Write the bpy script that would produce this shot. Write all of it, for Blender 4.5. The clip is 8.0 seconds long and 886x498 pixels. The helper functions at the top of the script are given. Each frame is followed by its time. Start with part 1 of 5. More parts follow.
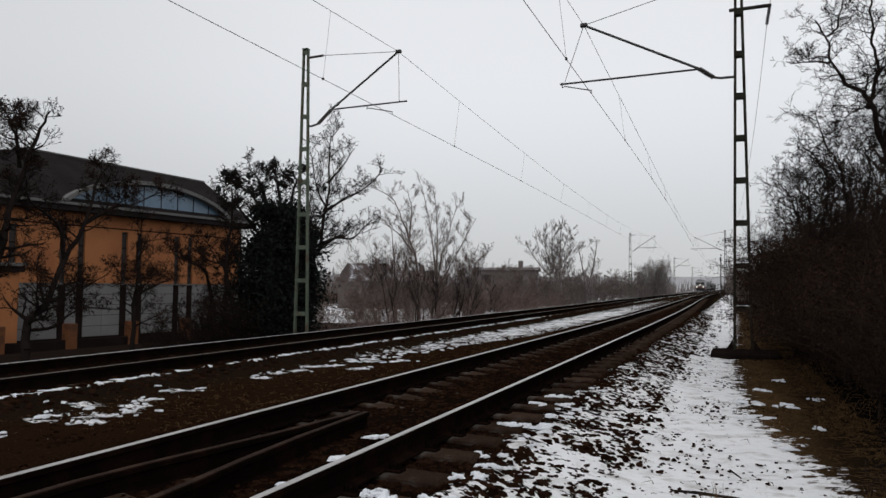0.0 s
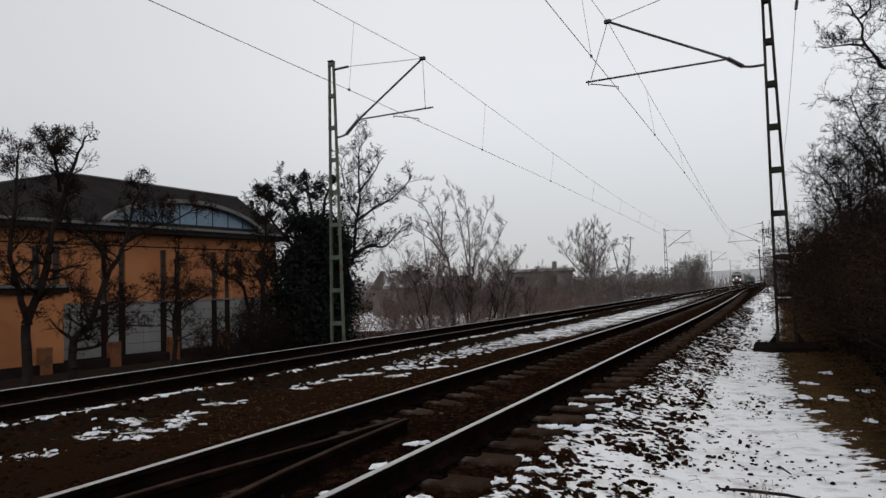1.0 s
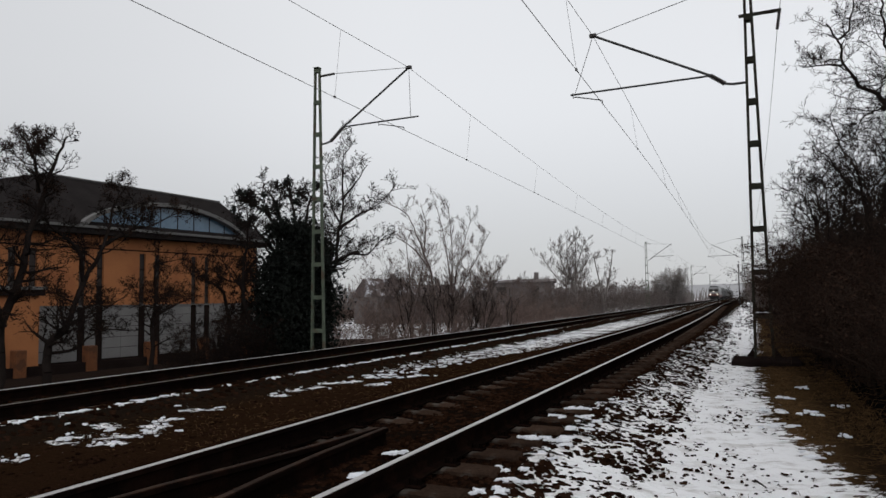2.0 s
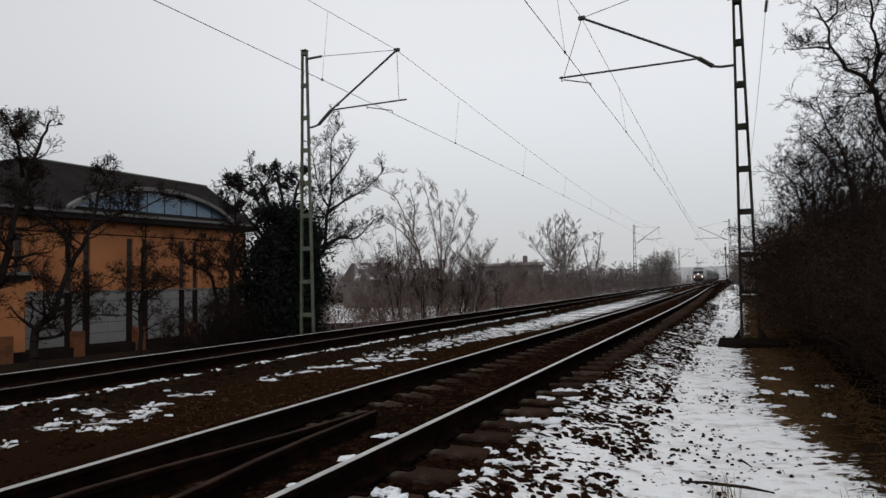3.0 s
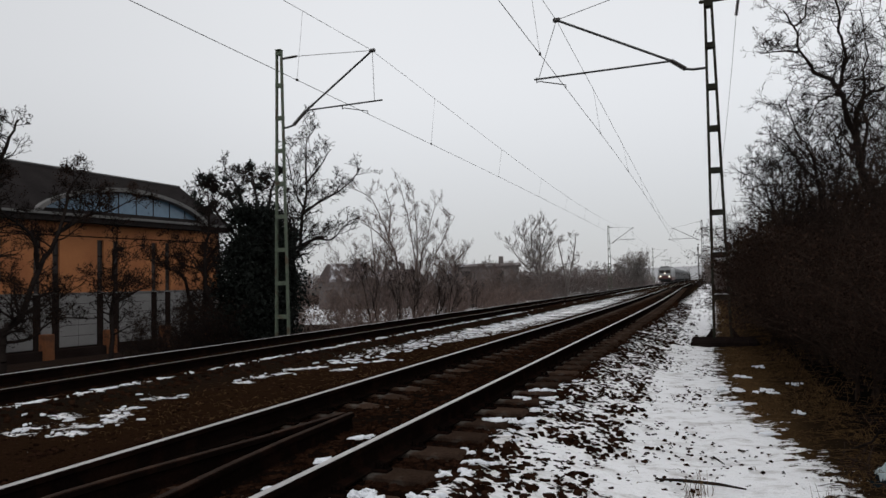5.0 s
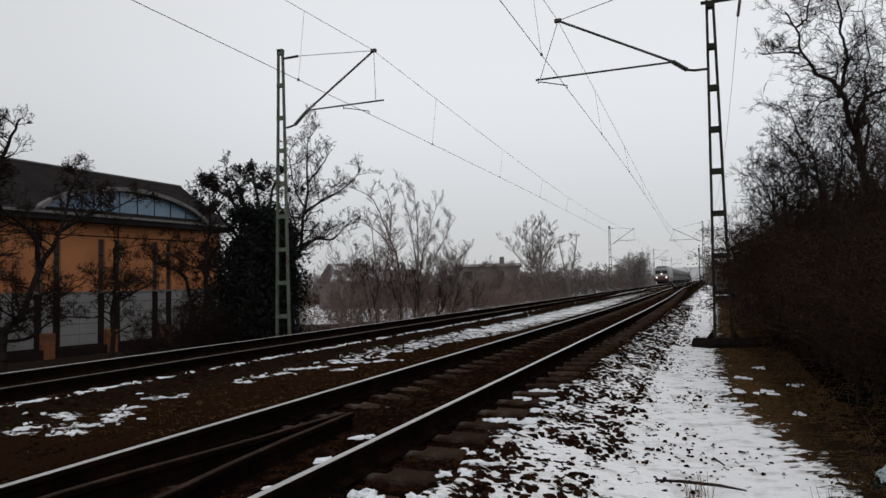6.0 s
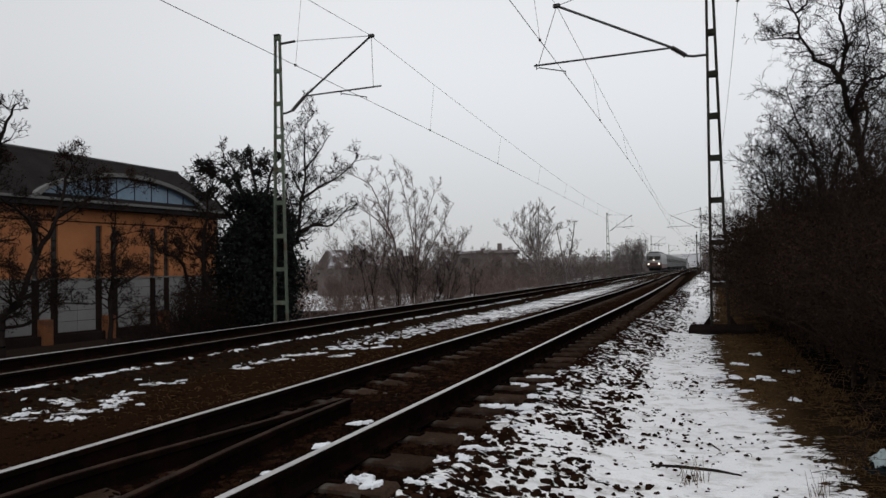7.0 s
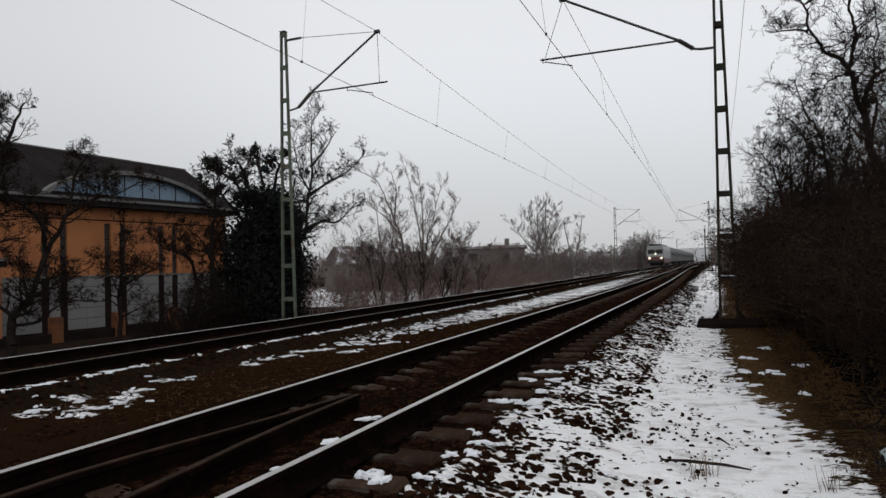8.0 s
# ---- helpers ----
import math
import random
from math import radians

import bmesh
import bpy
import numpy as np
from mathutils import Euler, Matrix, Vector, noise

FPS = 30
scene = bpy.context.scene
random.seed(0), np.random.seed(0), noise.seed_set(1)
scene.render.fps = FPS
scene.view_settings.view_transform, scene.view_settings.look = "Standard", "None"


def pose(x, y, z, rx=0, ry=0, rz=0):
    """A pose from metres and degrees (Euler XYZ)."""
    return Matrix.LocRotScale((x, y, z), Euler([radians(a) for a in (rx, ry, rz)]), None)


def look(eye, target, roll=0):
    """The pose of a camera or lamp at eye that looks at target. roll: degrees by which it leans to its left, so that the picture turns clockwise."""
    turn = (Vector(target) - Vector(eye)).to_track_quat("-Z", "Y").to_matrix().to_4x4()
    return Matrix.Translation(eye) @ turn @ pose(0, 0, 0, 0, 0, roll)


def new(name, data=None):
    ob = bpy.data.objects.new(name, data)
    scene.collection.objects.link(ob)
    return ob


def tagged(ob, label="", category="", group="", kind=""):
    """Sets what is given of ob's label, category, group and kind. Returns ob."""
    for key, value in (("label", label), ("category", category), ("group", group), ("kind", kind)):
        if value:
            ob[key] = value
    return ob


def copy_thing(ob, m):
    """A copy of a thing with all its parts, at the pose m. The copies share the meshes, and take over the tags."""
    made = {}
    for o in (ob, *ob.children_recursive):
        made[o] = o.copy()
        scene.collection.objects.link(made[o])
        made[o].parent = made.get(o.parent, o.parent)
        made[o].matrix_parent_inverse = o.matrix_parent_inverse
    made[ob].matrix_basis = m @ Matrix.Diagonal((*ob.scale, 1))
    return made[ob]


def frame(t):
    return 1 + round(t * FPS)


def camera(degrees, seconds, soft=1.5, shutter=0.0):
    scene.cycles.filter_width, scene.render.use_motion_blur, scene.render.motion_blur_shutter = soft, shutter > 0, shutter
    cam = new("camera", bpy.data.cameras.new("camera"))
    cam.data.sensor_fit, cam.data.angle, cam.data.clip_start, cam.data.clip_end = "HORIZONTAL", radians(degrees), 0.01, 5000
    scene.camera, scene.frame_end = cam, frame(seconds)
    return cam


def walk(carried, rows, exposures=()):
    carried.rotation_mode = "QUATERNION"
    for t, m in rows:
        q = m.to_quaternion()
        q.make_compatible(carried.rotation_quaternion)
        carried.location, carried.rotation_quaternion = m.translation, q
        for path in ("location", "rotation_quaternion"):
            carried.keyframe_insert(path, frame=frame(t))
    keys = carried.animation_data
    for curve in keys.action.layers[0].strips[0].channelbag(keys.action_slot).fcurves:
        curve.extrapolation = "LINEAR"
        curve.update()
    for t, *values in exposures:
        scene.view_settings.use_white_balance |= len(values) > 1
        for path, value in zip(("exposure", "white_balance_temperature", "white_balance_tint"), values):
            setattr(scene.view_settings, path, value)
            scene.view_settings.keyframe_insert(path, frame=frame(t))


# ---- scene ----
cam = camera(64.7, 8.0)

CURVE_START, CURVE_LENGTH, CURVE_SHIFT = 20.0, 90.0, -1.1
EYE = (0.0, 0.0, 1.5)
WALK = [
    (0.0, 22.48, 3.05, -0.46), (0.2, 25.52, 2.36, 0.95), (0.5, 24.66, 2.69, 0.57), (0.7, 24.57, 2.98, 1.34),
    (1.0, 25.27, 3.47, 1.89), (1.2, 24.81, 3.71, 1.42), (1.5, 24.22, 3.42, 0.74), (1.7, 24.06, 4.34, 0.72),
    (2.8, 23.11, 2.94, 0.99), (3.0, 22.89, 2.83, 1.16), (3.5, 21.49, 3.38, 0.61), (4.0, 20.71, 2.66, 1.24),
    (4.5, 20.92, 2.47, 1.40), (4.7, 20.89, 2.66, 1.48), (5.8, 21.12, 2.95, 1.16), (6.0, 21.00, 2.88, 1.22),
    (6.5, 21.04, 2.94, 1.16), (7.0, 20.82, 1.77, 1.19), (7.2, 21.22, 1.89, 1.11), (7.5, 21.14, 1.72, 0.97),
    (8.0, 21.42, 1.42, 1.53),
]
walk(cam, [(t, pose(*EYE, 90 + pitch, roll, yaw)) for t, yaw, pitch, roll in WALK])

# ---- light: flat winter overcast ----
world = bpy.data.worlds.new("overcast")
scene.world = world
world.use_nodes = True
wn, wl = world.node_tree.nodes, world.node_tree.links
wn.clear()
sky = wn.new("ShaderNodeTexSky")
sky.sky_type = "NISHITA"
sky.sun_disc = False
sky.sun_elevation, sky.sun_rotation = radians(38), radians(200)
sky_gain = wn.new("ShaderNodeVectorMath")
sky_gain.operation = "SCALE"
sky_gain.inputs["Scale"].default_value = 0.10
cloud = wn.new("ShaderNodeMix")
cloud.data_type = "RGBA"
cloud.inputs["Factor"].default_value = 0.93
cloud.inputs["B"].default_value = (0.725, 0.735, 0.755, 1)
wback = wn.new("ShaderNodeBackground")
wout = wn.new("ShaderNodeOutputWorld")
wl.new(sky.outputs["Color"], sky_gain.inputs[0])
wl.new(sky_gain.outputs[0], cloud.inputs["A"])
wtc, wsep, wgrad = wn.new("ShaderNodeTexCoord"), wn.new("ShaderNodeSeparateXYZ"), wn.new("ShaderNodeMapRange")
wgrad.interpolation_type = "SMOOTHSTEP"
wgrad.inputs["From Min"].default_value, wgrad.inputs["From Max"].default_value = -0.05, 0.30
wgrad.inputs["To Min"].default_value, wgrad.inputs["To Max"].default_value = 0.66, 1.0
wscale = wn.new("ShaderNodeVectorMath")
wscale.operation = "SCALE"
wl.new(wtc.outputs["Generated"], wsep.inputs[0])
wl.new(wsep.outputs["Z"], wgrad.inputs["Value"])
wl.new(cloud.outputs["Result"], wscale.inputs[0])
wside = wn.new("ShaderNodeMapRange")
wside.interpolation_type = "SMOOTHSTEP"
wside.inputs["From Min"].default_value, wside.inputs["From Max"].default_value = -0.95, -0.40
wside.inputs["To Min"].default_value, wside.inputs["To Max"].default_value = 0.80, 1.0
wboth = wn.new("ShaderNodeMath")
wboth.operation = "MULTIPLY"
wl.new(wsep.outputs["X"], wside.inputs["Value"])
wl.new(wgrad.outputs["Result"], wboth.inputs[0])
wl.new(wside.outputs["Result"], wboth.inputs[1])
wl.new(wboth.outputs[0], wscale.inputs["Scale"])
wl.new(wscale.outputs[0], wback.inputs["Color"])
wl.new(wback.outputs[0], wout.inputs["Surface"])
wback.inputs["Strength"].default_value = 1.15

sun = new("sun", bpy.data.lights.new("sun", "SUN"))
sun.data.energy, sun.data.angle, sun.data.color = 0.5, radians(40), (1.0, 0.96, 0.9)
sun.matrix_world = look((20, -40, 45), (0, 0, 0))


# ---- materials ----
def material(name, colour, rough=0.8, metal=0.0, grain=8.0, vary=0.35, bump=0.3, detail_scale=60.0, island=0.0, obj_random=0.0, spec=0.5, second=None, second_amount=0.5, second_scale=2.0, bump_distance=0.01):
    """A node material: base colour with variation at two scales, an optional second tint in patches, and fine relief."""
    m = bpy.data.materials.new(name)
    m.use_nodes = True
    n, l = m.node_tree.nodes, m.node_tree.links
    b = n["Principled BSDF"]
    b.inputs["Roughness"].default_value, b.inputs["Metallic"].default_value = rough, metal
    b.inputs["Specular IOR Level"].default_value = spec
    tc = n.new("ShaderNodeTexCoord")
    big = n.new("ShaderNodeTexNoise")
    big.inputs["Scale"].default_value, big.inputs["Detail"].default_value = grain, 4.0
    fine = n.new("ShaderNodeTexNoise")
    fine.inputs["Scale"].default_value, fine.inputs["Detail"].default_value = detail_scale, 3.0
    l.new(tc.outputs["Object"], big.inputs["Vector"])
    l.new(tc.outputs["Object"], fine.inputs["Vector"])
    add = n.new("ShaderNodeMath")
    add.operation = "ADD"
    l.new(big.outputs["Fac"], add.inputs[0])
    l.new(fine.outputs["Fac"], add.inputs[1])
    rng = n.new("ShaderNodeMapRange")
    rng.inputs["From Min"].default_value, rng.inputs["From Max"].default_value = 0.7, 1.3
    rng.inputs["To Min"].default_value, rng.inputs["To Max"].default_value = 1.0 - vary, 1.0 + vary
    l.new(add.outputs[0], rng.inputs["Value"])
    value = rng.outputs["Result"]
    for amount, node, out in ((island, "ShaderNodeNewGeometry", "Random Per Island"), (obj_random, "ShaderNodeObjectInfo", "Random")):
        if amount:
            info, mr, mul = n.new(node), n.new("ShaderNodeMapRange"), n.new("ShaderNodeMath")
            mr.inputs["To Min"].default_value, mr.inputs["To Max"].default_value = 1 - amount, 1 + amount
            mul.operation = "MULTIPLY"
            l.new(info.outputs[out], mr.inputs["Value"])
            l.new(mr.outputs["Result"], mul.inputs[0])
            l.new(value, mul.inputs[1])
            value = mul.outputs[0]
    tint = n.new("ShaderNodeVectorMath")
    tint.operation = "SCALE"
    l.new(value, tint.inputs["Scale"])
    if second:
        patch, edge, mix = n.new("ShaderNodeTexNoise"), n.new("ShaderNodeMapRange"), n.new("ShaderNodeMix")
        patch.inputs["Scale"].default_value, patch.inputs["Detail"].default_value = second_scale, 6.0
        l.new(tc.outputs["Object"], patch.inputs["Vector"])
        edge.inputs["From Min"].default_value = 0.62 - 0.3 * second_amount
        edge.inputs["From Max"].default_value = 0.72 - 0.3 * second_amount
        l.new(patch.outputs["Fac"], edge.inputs["Value"])
        mix.data_type = "RGBA"
        mix.inputs["A"].default_value, mix.inputs["B"].default_value = (*colour, 1), (*second, 1)
        l.new(edge.outputs["Result"], mix.inputs["Factor"])
        l.new(mix.outputs["Result"], tint.inputs[0])
    else:
        tint.inputs[0].default_value = colour
    l.new(tint.outputs[0], b.inputs["Base Color"])
    if bump:
        bp = n.new("ShaderNodeBump")
        bp.inputs["Strength"].default_value, bp.inputs["Distance"].default_value = bump, bump_distance
        l.new(fine.outputs["Fac"], bp.inputs["Height"])
        l.new(bp.outputs["Normal"], b.inputs["Normal"])
    return m


def glow(name, colour, strength):
    m = bpy.data.materials.new(name)
    m.use_nodes = True
    b = m.node_tree.nodes["Principled BSDF"]
    b.inputs["Base Color"].default_value = (*colour, 1)
    b.inputs["Emission Color"].default_value, b.inputs["Emission Strength"].default_value = (*colour, 1), strength
    return m


M_STONE = material("ballast_stone", (0.0145, 0.0070, 0.0043), 0.95, island=0.6, grain=5, detail_scale=90, vary=0.4, spec=0.0)
M_SNOW = material("snow", (0.72, 0.74, 0.78), 0.7, grain=3, detail_scale=40, vary=0.06, bump=0.5, bump_distance=0.02, spec=0.2)
M_SLEEPER = material("sleeper_concrete", (0.034, 0.0215, 0.0155), 0.95, grain=4, detail_scale=50, obj_random=0.3, spec=0.0, second=(0.055, 0.048, 0.042), second_amount=0.25, second_scale=4)
M_RUST = material("rusty_rail", (0.005, 0.0032, 0.0026), 0.85, grain=3, detail_scale=60, spec=0.0, second=(0.0085, 0.0045, 0.0034), second_amount=0.4, second_scale=5)
M_RAILTOP = material("polished_rail_head", (0.47, 0.45, 0.44), 0.38, 0.9, grain=2, detail_scale=30, vary=0.12, bump=0.05)
M_DULLTOP = material("dull_rail_head", (0.10, 0.085, 0.075), 0.6, 0.6, grain=2, detail_scale=30, vary=0.2, bump=0.05)
# Brown of the guard rails' tops, lightened as a painted sky highlight.
M_GUARD = material("brown_guard_highlight", (0.020, 0.0115, 0.008), 0.85, grain=3, detail_scale=60, spec=0.05, second=(0.032, 0.018, 0.012), second_amount=0.4, second_scale=5)
M_MAST = material("green_grey_mast_paint", (0.085, 0.105, 0.075), 0.75, grain=3, detail_scale=40, spec=0.3, second=(0.06, 0.045, 0.03), second_amount=0.25, second_scale=3)
# Darker than M_MAST, with brown patches, for the masts beside the path.
M_MAST_DARK = material("dark_mast_paint", (0.028, 0.028, 0.021), 0.8, grain=3, detail_scale=40, spec=0.1, second=(0.016, 0.012, 0.009), second_amount=0.45, second_scale=2)
M_TUBE = material("galvanised_tube", (0.05, 0.05, 0.05), 0.6, 0.3, grain=4, detail_scale=40)
M_INSUL = material("brown_insulator", (0.022, 0.016, 0.014), 0.35, grain=4, detail_scale=40)
M_WIRE = material("copper_wire", (0.06, 0.055, 0.055), 0.6, 0.5, grain=1, detail_scale=10, bump=0)
M_CONCRETE = material("dark_foundation", (0.014, 0.010, 0.009), 0.95, grain=3, detail_scale=40, spec=0.0)
M_BARK = material("dark_bark", (0.018, 0.014, 0.0125), 0.95, grain=3, detail_scale=40, spec=0.0)
# Far bark, much paler than dark_bark: distance haze is put into its colour.
M_BARK_FAR = material("haze_tinted_bark", (0.18, 0.16, 0.153), 0.95, grain=1, detail_scale=10, spec=0.0)
# Far scrub: brown twigs with the haze lightened into the colour.
M_SCRUB_FAR = material("haze_tinted_brown_scrub", (0.135, 0.112, 0.104), 0.95, grain=1, detail_scale=10, island=0.3, spec=0.0, bump=0)
# Mid-distance bark, grey-brown lightened to carry thin haze.
M_BARK_MID = material("grey_brown_haze_bark", (0.12, 0.093, 0.084), 0.95, grain=1, detail_scale=10, spec=0.0)
# Scrub beyond the second track, pinkish grey and paled to stand for haze.
M_SCRUB = material("haze_tinted_pinkish_scrub", (0.175, 0.128, 0.112), 0.95, grain=1, detail_scale=10, island=0.35, spec=0.0, bump=0)
M_THICKET = material("thicket_twigs", (0.029, 0.0200, 0.0158), 0.95, grain=1, detail_scale=10, island=0.4, spec=0.0)
M_DEADLEAF = material("dead_leaves", (0.025, 0.0150, 0.0110), 0.9, grain=1, detail_scale=10, island=0.5, spec=0.0, bump=0)
# Brown leaves of that scrub, lightened along with its twigs for haze.
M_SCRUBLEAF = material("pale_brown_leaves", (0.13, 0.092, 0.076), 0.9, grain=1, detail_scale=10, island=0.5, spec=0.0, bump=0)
M_IVY = material("ivy_leaves", (0.012, 0.0145, 0.0125), 0.7, grain=1, detail_scale=10, island=0.5, spec=0.05, bump=0)
M_GRASS = material("dry_grass", (0.085, 0.050, 0.023), 0.95, grain=2, detail_scale=20, island=0.5, spec=0.0, bump=0)
M_ORANGE = material("orange_render", (0.30, 0.120, 0.048), 0.9, grain=0.8, detail_scale=25, vary=0.18, spec=0.2, second=(0.23, 0.088, 0.036), second_amount=0.4, second_scale=0.4)
M_PILLAR = material("weathered_orange_render", (0.13, 0.052, 0.024), 0.95, grain=1.5, detail_scale=25, vary=0.3, spec=0.1, second=(0.07, 0.032, 0.018), second_amount=0.4, second_scale=1.5)
M_PANEL = material("grey_wall_panel", (0.145, 0.140, 0.138), 0.85, grain=0.8, detail_scale=25, vary=0.15, spec=0.2)
M_PLINTH = material("dark_plinth", (0.014, 0.010, 0.009), 0.95, grain=1, detail_scale=25, spec=0.0)
M_ROOF = material("dark_grey_roofing", (0.017, 0.0145, 0.0142), 0.95, grain=1, detail_scale=12, vary=0.3, spec=0.05)
M_FASCIA = material("pale_fascia", (0.105, 0.102, 0.099), 0.7, grain=1, detail_scale=20, vary=0.15, spec=0.3)
# Blue glass whose colour is raised to include the reflected sky.
M_BLUEGLASS = material("blue_glazing_sky_tint", (0.10, 0.165, 0.235), 0.15, grain=0.5, detail_scale=4, vary=0.1, bump=0.0)
M_DARKGLASS = material("dark_glazing", (0.025, 0.020, 0.018), 0.45, grain=0.5, detail_scale=4, vary=0.2, bump=0.0, spec=0.25)
M_HOUSE = material("far_house_wall", (0.13, 0.112, 0.108), 0.9, grain=0.5, detail_scale=8, vary=0.2)
M_FARROOF = material("far_house_roof", (0.075, 0.056, 0.053), 0.9, grain=0.5, detail_scale=8, vary=0.3, second=(0.5, 0.5, 0.53), second_amount=0.16, second_scale=0.5)
M_TRAIN_WHITE = material("pale_loco_paint", (0.25, 0.255, 0.262), 0.5, grain=0.5, detail_scale=8, vary=0.08, bump=0)
M_TRAIN_RED = material("red_loco_paint", (0.085, 0.026, 0.022), 0.5, grain=0.5, detail_scale=8, vary=0.15, bump=0)
M_TRAIN_DARK = material("loco_underframe", (0.012, 0.011, 0.011), 0.8, grain=0.5, detail_scale=8, vary=0.2, bump=0)
M_COACH = material("grey_green_coach", (0.045, 0.048, 0.048), 0.6, grain=0.5, detail_scale=8, vary=0.15, bump=0)
M_TARP = material("pale_plastic_sheet", (0.30, 0.37, 0.38), 0.4, grain=3, detail_scale=20, vary=0.3)
M_TARP_DARK = material("dark_plastic_sheet", (0.008, 0.012, 0.014), 0.7, spec=0.0, grain=3, detail_scale=20, vary=0.3)
# Flat grey in place of mist over the distant ridge.
M_MIST = material("mist_tinted_ridge", (0.36, 0.36, 0.37), 1.0, grain=0.02, detail_scale=0.2, vary=0.06, bump=0, spec=0.0)
M_LAMP = glow("headlight_glow", (1.0, 0.90, 0.72), 2.2)


def ground_material():
    """Soil, ballast dirt, trodden snow and dry grass, zoned by the distance across the tracks held in the attribute 'lat'."""
    m = bpy.data.materials.new("winter_ground")
    m.use_nodes = True
    n, l = m.node_tree.nodes, m.node_tree.links
    b = n["Principled BSDF"]
    b.inputs["Specular IOR Level"].default_value = 0.0
    at = n.new("ShaderNodeAttribute")
    at.attribute_name = "lat"
    tc = n.new("ShaderNodeTexCoord")

    def ramp(stops, lo=-14.0, hi=4.0):
        r = n.new("ShaderNodeValToRGB")
        mr = n.new("ShaderNodeMapRange")
        mr.inputs["From Min"].default_value, mr.inputs["From Max"].default_value = lo, hi
        l.new(at.outputs["Fac"], mr.inputs["Value"])
        l.new(mr.outputs["Result"], r.inputs["Fac"])
        els = r.color_ramp.elements
        while len(els) < len(stops):
            els.new(0.5)
        for e, (p, c) in zip(els, stops):
            e.position = (p - lo) / (hi - lo)
            e.color = (*c, 1) if isinstance(c, tuple) else (c, c, c, 1)
        return r.outputs["Color"]

    def tex(scale, detail=5.0, rough=0.6, stretch=(1, 1, 1)):
        mp, t = n.new("ShaderNodeMapping"), n.new("ShaderNodeTexNoise")
        mp.inputs["Scale"].default_value = stretch
        t.inputs["Scale"].default_value, t.inputs["Detail"].default_value, t.inputs["Roughness"].default_value = scale, detail, rough
        l.new(tc.outputs["Object"], mp.inputs["Vector"])
        l.new(mp.outputs[0], t.inputs["Vector"])
        return t.outputs["Fac"]

    def math_(op, a, c):
        k = n.new("ShaderNodeMath")
        k.operation = op
        for i, v in enumerate((a, c)):
            if isinstance(v, (int, float)):
                k.inputs[i].default_value = v
            else:
                l.new(v, k.inputs[i])
        return k.outputs[0]

    # Stops between the near rails and under the thicket are deepened as painted shade.
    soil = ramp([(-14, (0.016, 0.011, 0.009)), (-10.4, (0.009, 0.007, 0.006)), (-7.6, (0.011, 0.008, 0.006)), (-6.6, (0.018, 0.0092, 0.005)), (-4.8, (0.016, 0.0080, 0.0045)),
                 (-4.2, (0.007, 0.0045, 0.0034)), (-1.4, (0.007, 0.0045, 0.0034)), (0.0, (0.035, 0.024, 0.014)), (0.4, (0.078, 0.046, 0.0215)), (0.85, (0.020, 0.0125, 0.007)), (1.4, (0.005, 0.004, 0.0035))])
    cov = n.new("ShaderNodeAttribute")
    cov.attribute_name = "snowfall"
    density = cov.outputs["Fac"]
    near = tex(7.0, 6.0, 0.65, (0.7, 1.0, 1))
    broad = tex(0.8, 3.0, 0.5)
    fleck = tex(26.0, 4.0, 0.6, (0.6, 1.0, 1))
    mixed = math_("ADD", math_("MULTIPLY", near, 0.56), math_("ADD", math_("MULTIPLY", broad, 0.2), math_("MULTIPLY", fleck, 0.24)))
    cover = n.new("ShaderNodeMapRange")
    cover.interpolation_type = "SMOOTHSTEP"
    cover.inputs["From Min"].default_value, cover.inputs["From Max"].default_value = -0.012, 0.02
    l.new(math_("SUBTRACT", density, mixed), cover.inputs["Value"])
    speck = tex(45.0, 4.0)
    scale = n.new("ShaderNodeVectorMath")
    scale.operation = "SCALE"
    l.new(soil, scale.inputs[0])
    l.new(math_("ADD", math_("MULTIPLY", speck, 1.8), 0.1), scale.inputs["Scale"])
    mix = n.new("ShaderNodeMix")
    mix.data_type = "RGBA"
    dirt, dirty = n.new("ShaderNodeMapRange"), n.new("ShaderNodeMix")
    dirt.inputs["From Min"].default_value, dirt.inputs["From Max"].default_value = 0.5, 0.68
    l.new(tex(5.5, 7.0, 0.7, (0.5, 1.0, 1)), dirt.inputs["Value"])
    dirty.data_type = "RGBA"
    dirty.inputs["A"].default_value, dirty.inputs["B"].default_value = (0.90, 0.90, 0.915, 1), (0.54, 0.52, 0.51, 1)
    l.new(dirt.outputs["Result"], dirty.inputs["Factor"])
    l.new(dirty.outputs["Result"], mix.inputs["B"])
    l.new(cover.outputs["Result"], mix.inputs["Factor"])
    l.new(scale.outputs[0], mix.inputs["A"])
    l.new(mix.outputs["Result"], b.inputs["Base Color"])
    b.inputs["Roughness"].default_value = 0.9
    bp = n.new("ShaderNodeBump")
    bp.inputs["Strength"].default_value, bp.inputs["Distance"].default_value = 0.9, 0.04
    lumps = math_("ADD", math_("MULTIPLY", near, 1.6), math_("MULTIPLY", fleck, 0.9))
    l.new(math_("ADD", lumps, math_("ADD", math_("MULTIPLY", cover.outputs["Result"], 0.8), math_("MULTIPLY", speck, 0.6))), bp.inputs["Height"])
    l.new(bp.outputs["Normal"], b.inputs["Normal"])
    return m


M_GROUND = ground_material()


# ---- small mesh helpers ----
def smooth(a):
    a = min(1.0, max(0.0, a))
    return a * a * (3 - 2 * a)


def bend(y):
    """Sideways shift of the line at y metres along it."""
    return CURVE_SHIFT * smooth((y - CURVE_START) / CURVE_LENGTH)


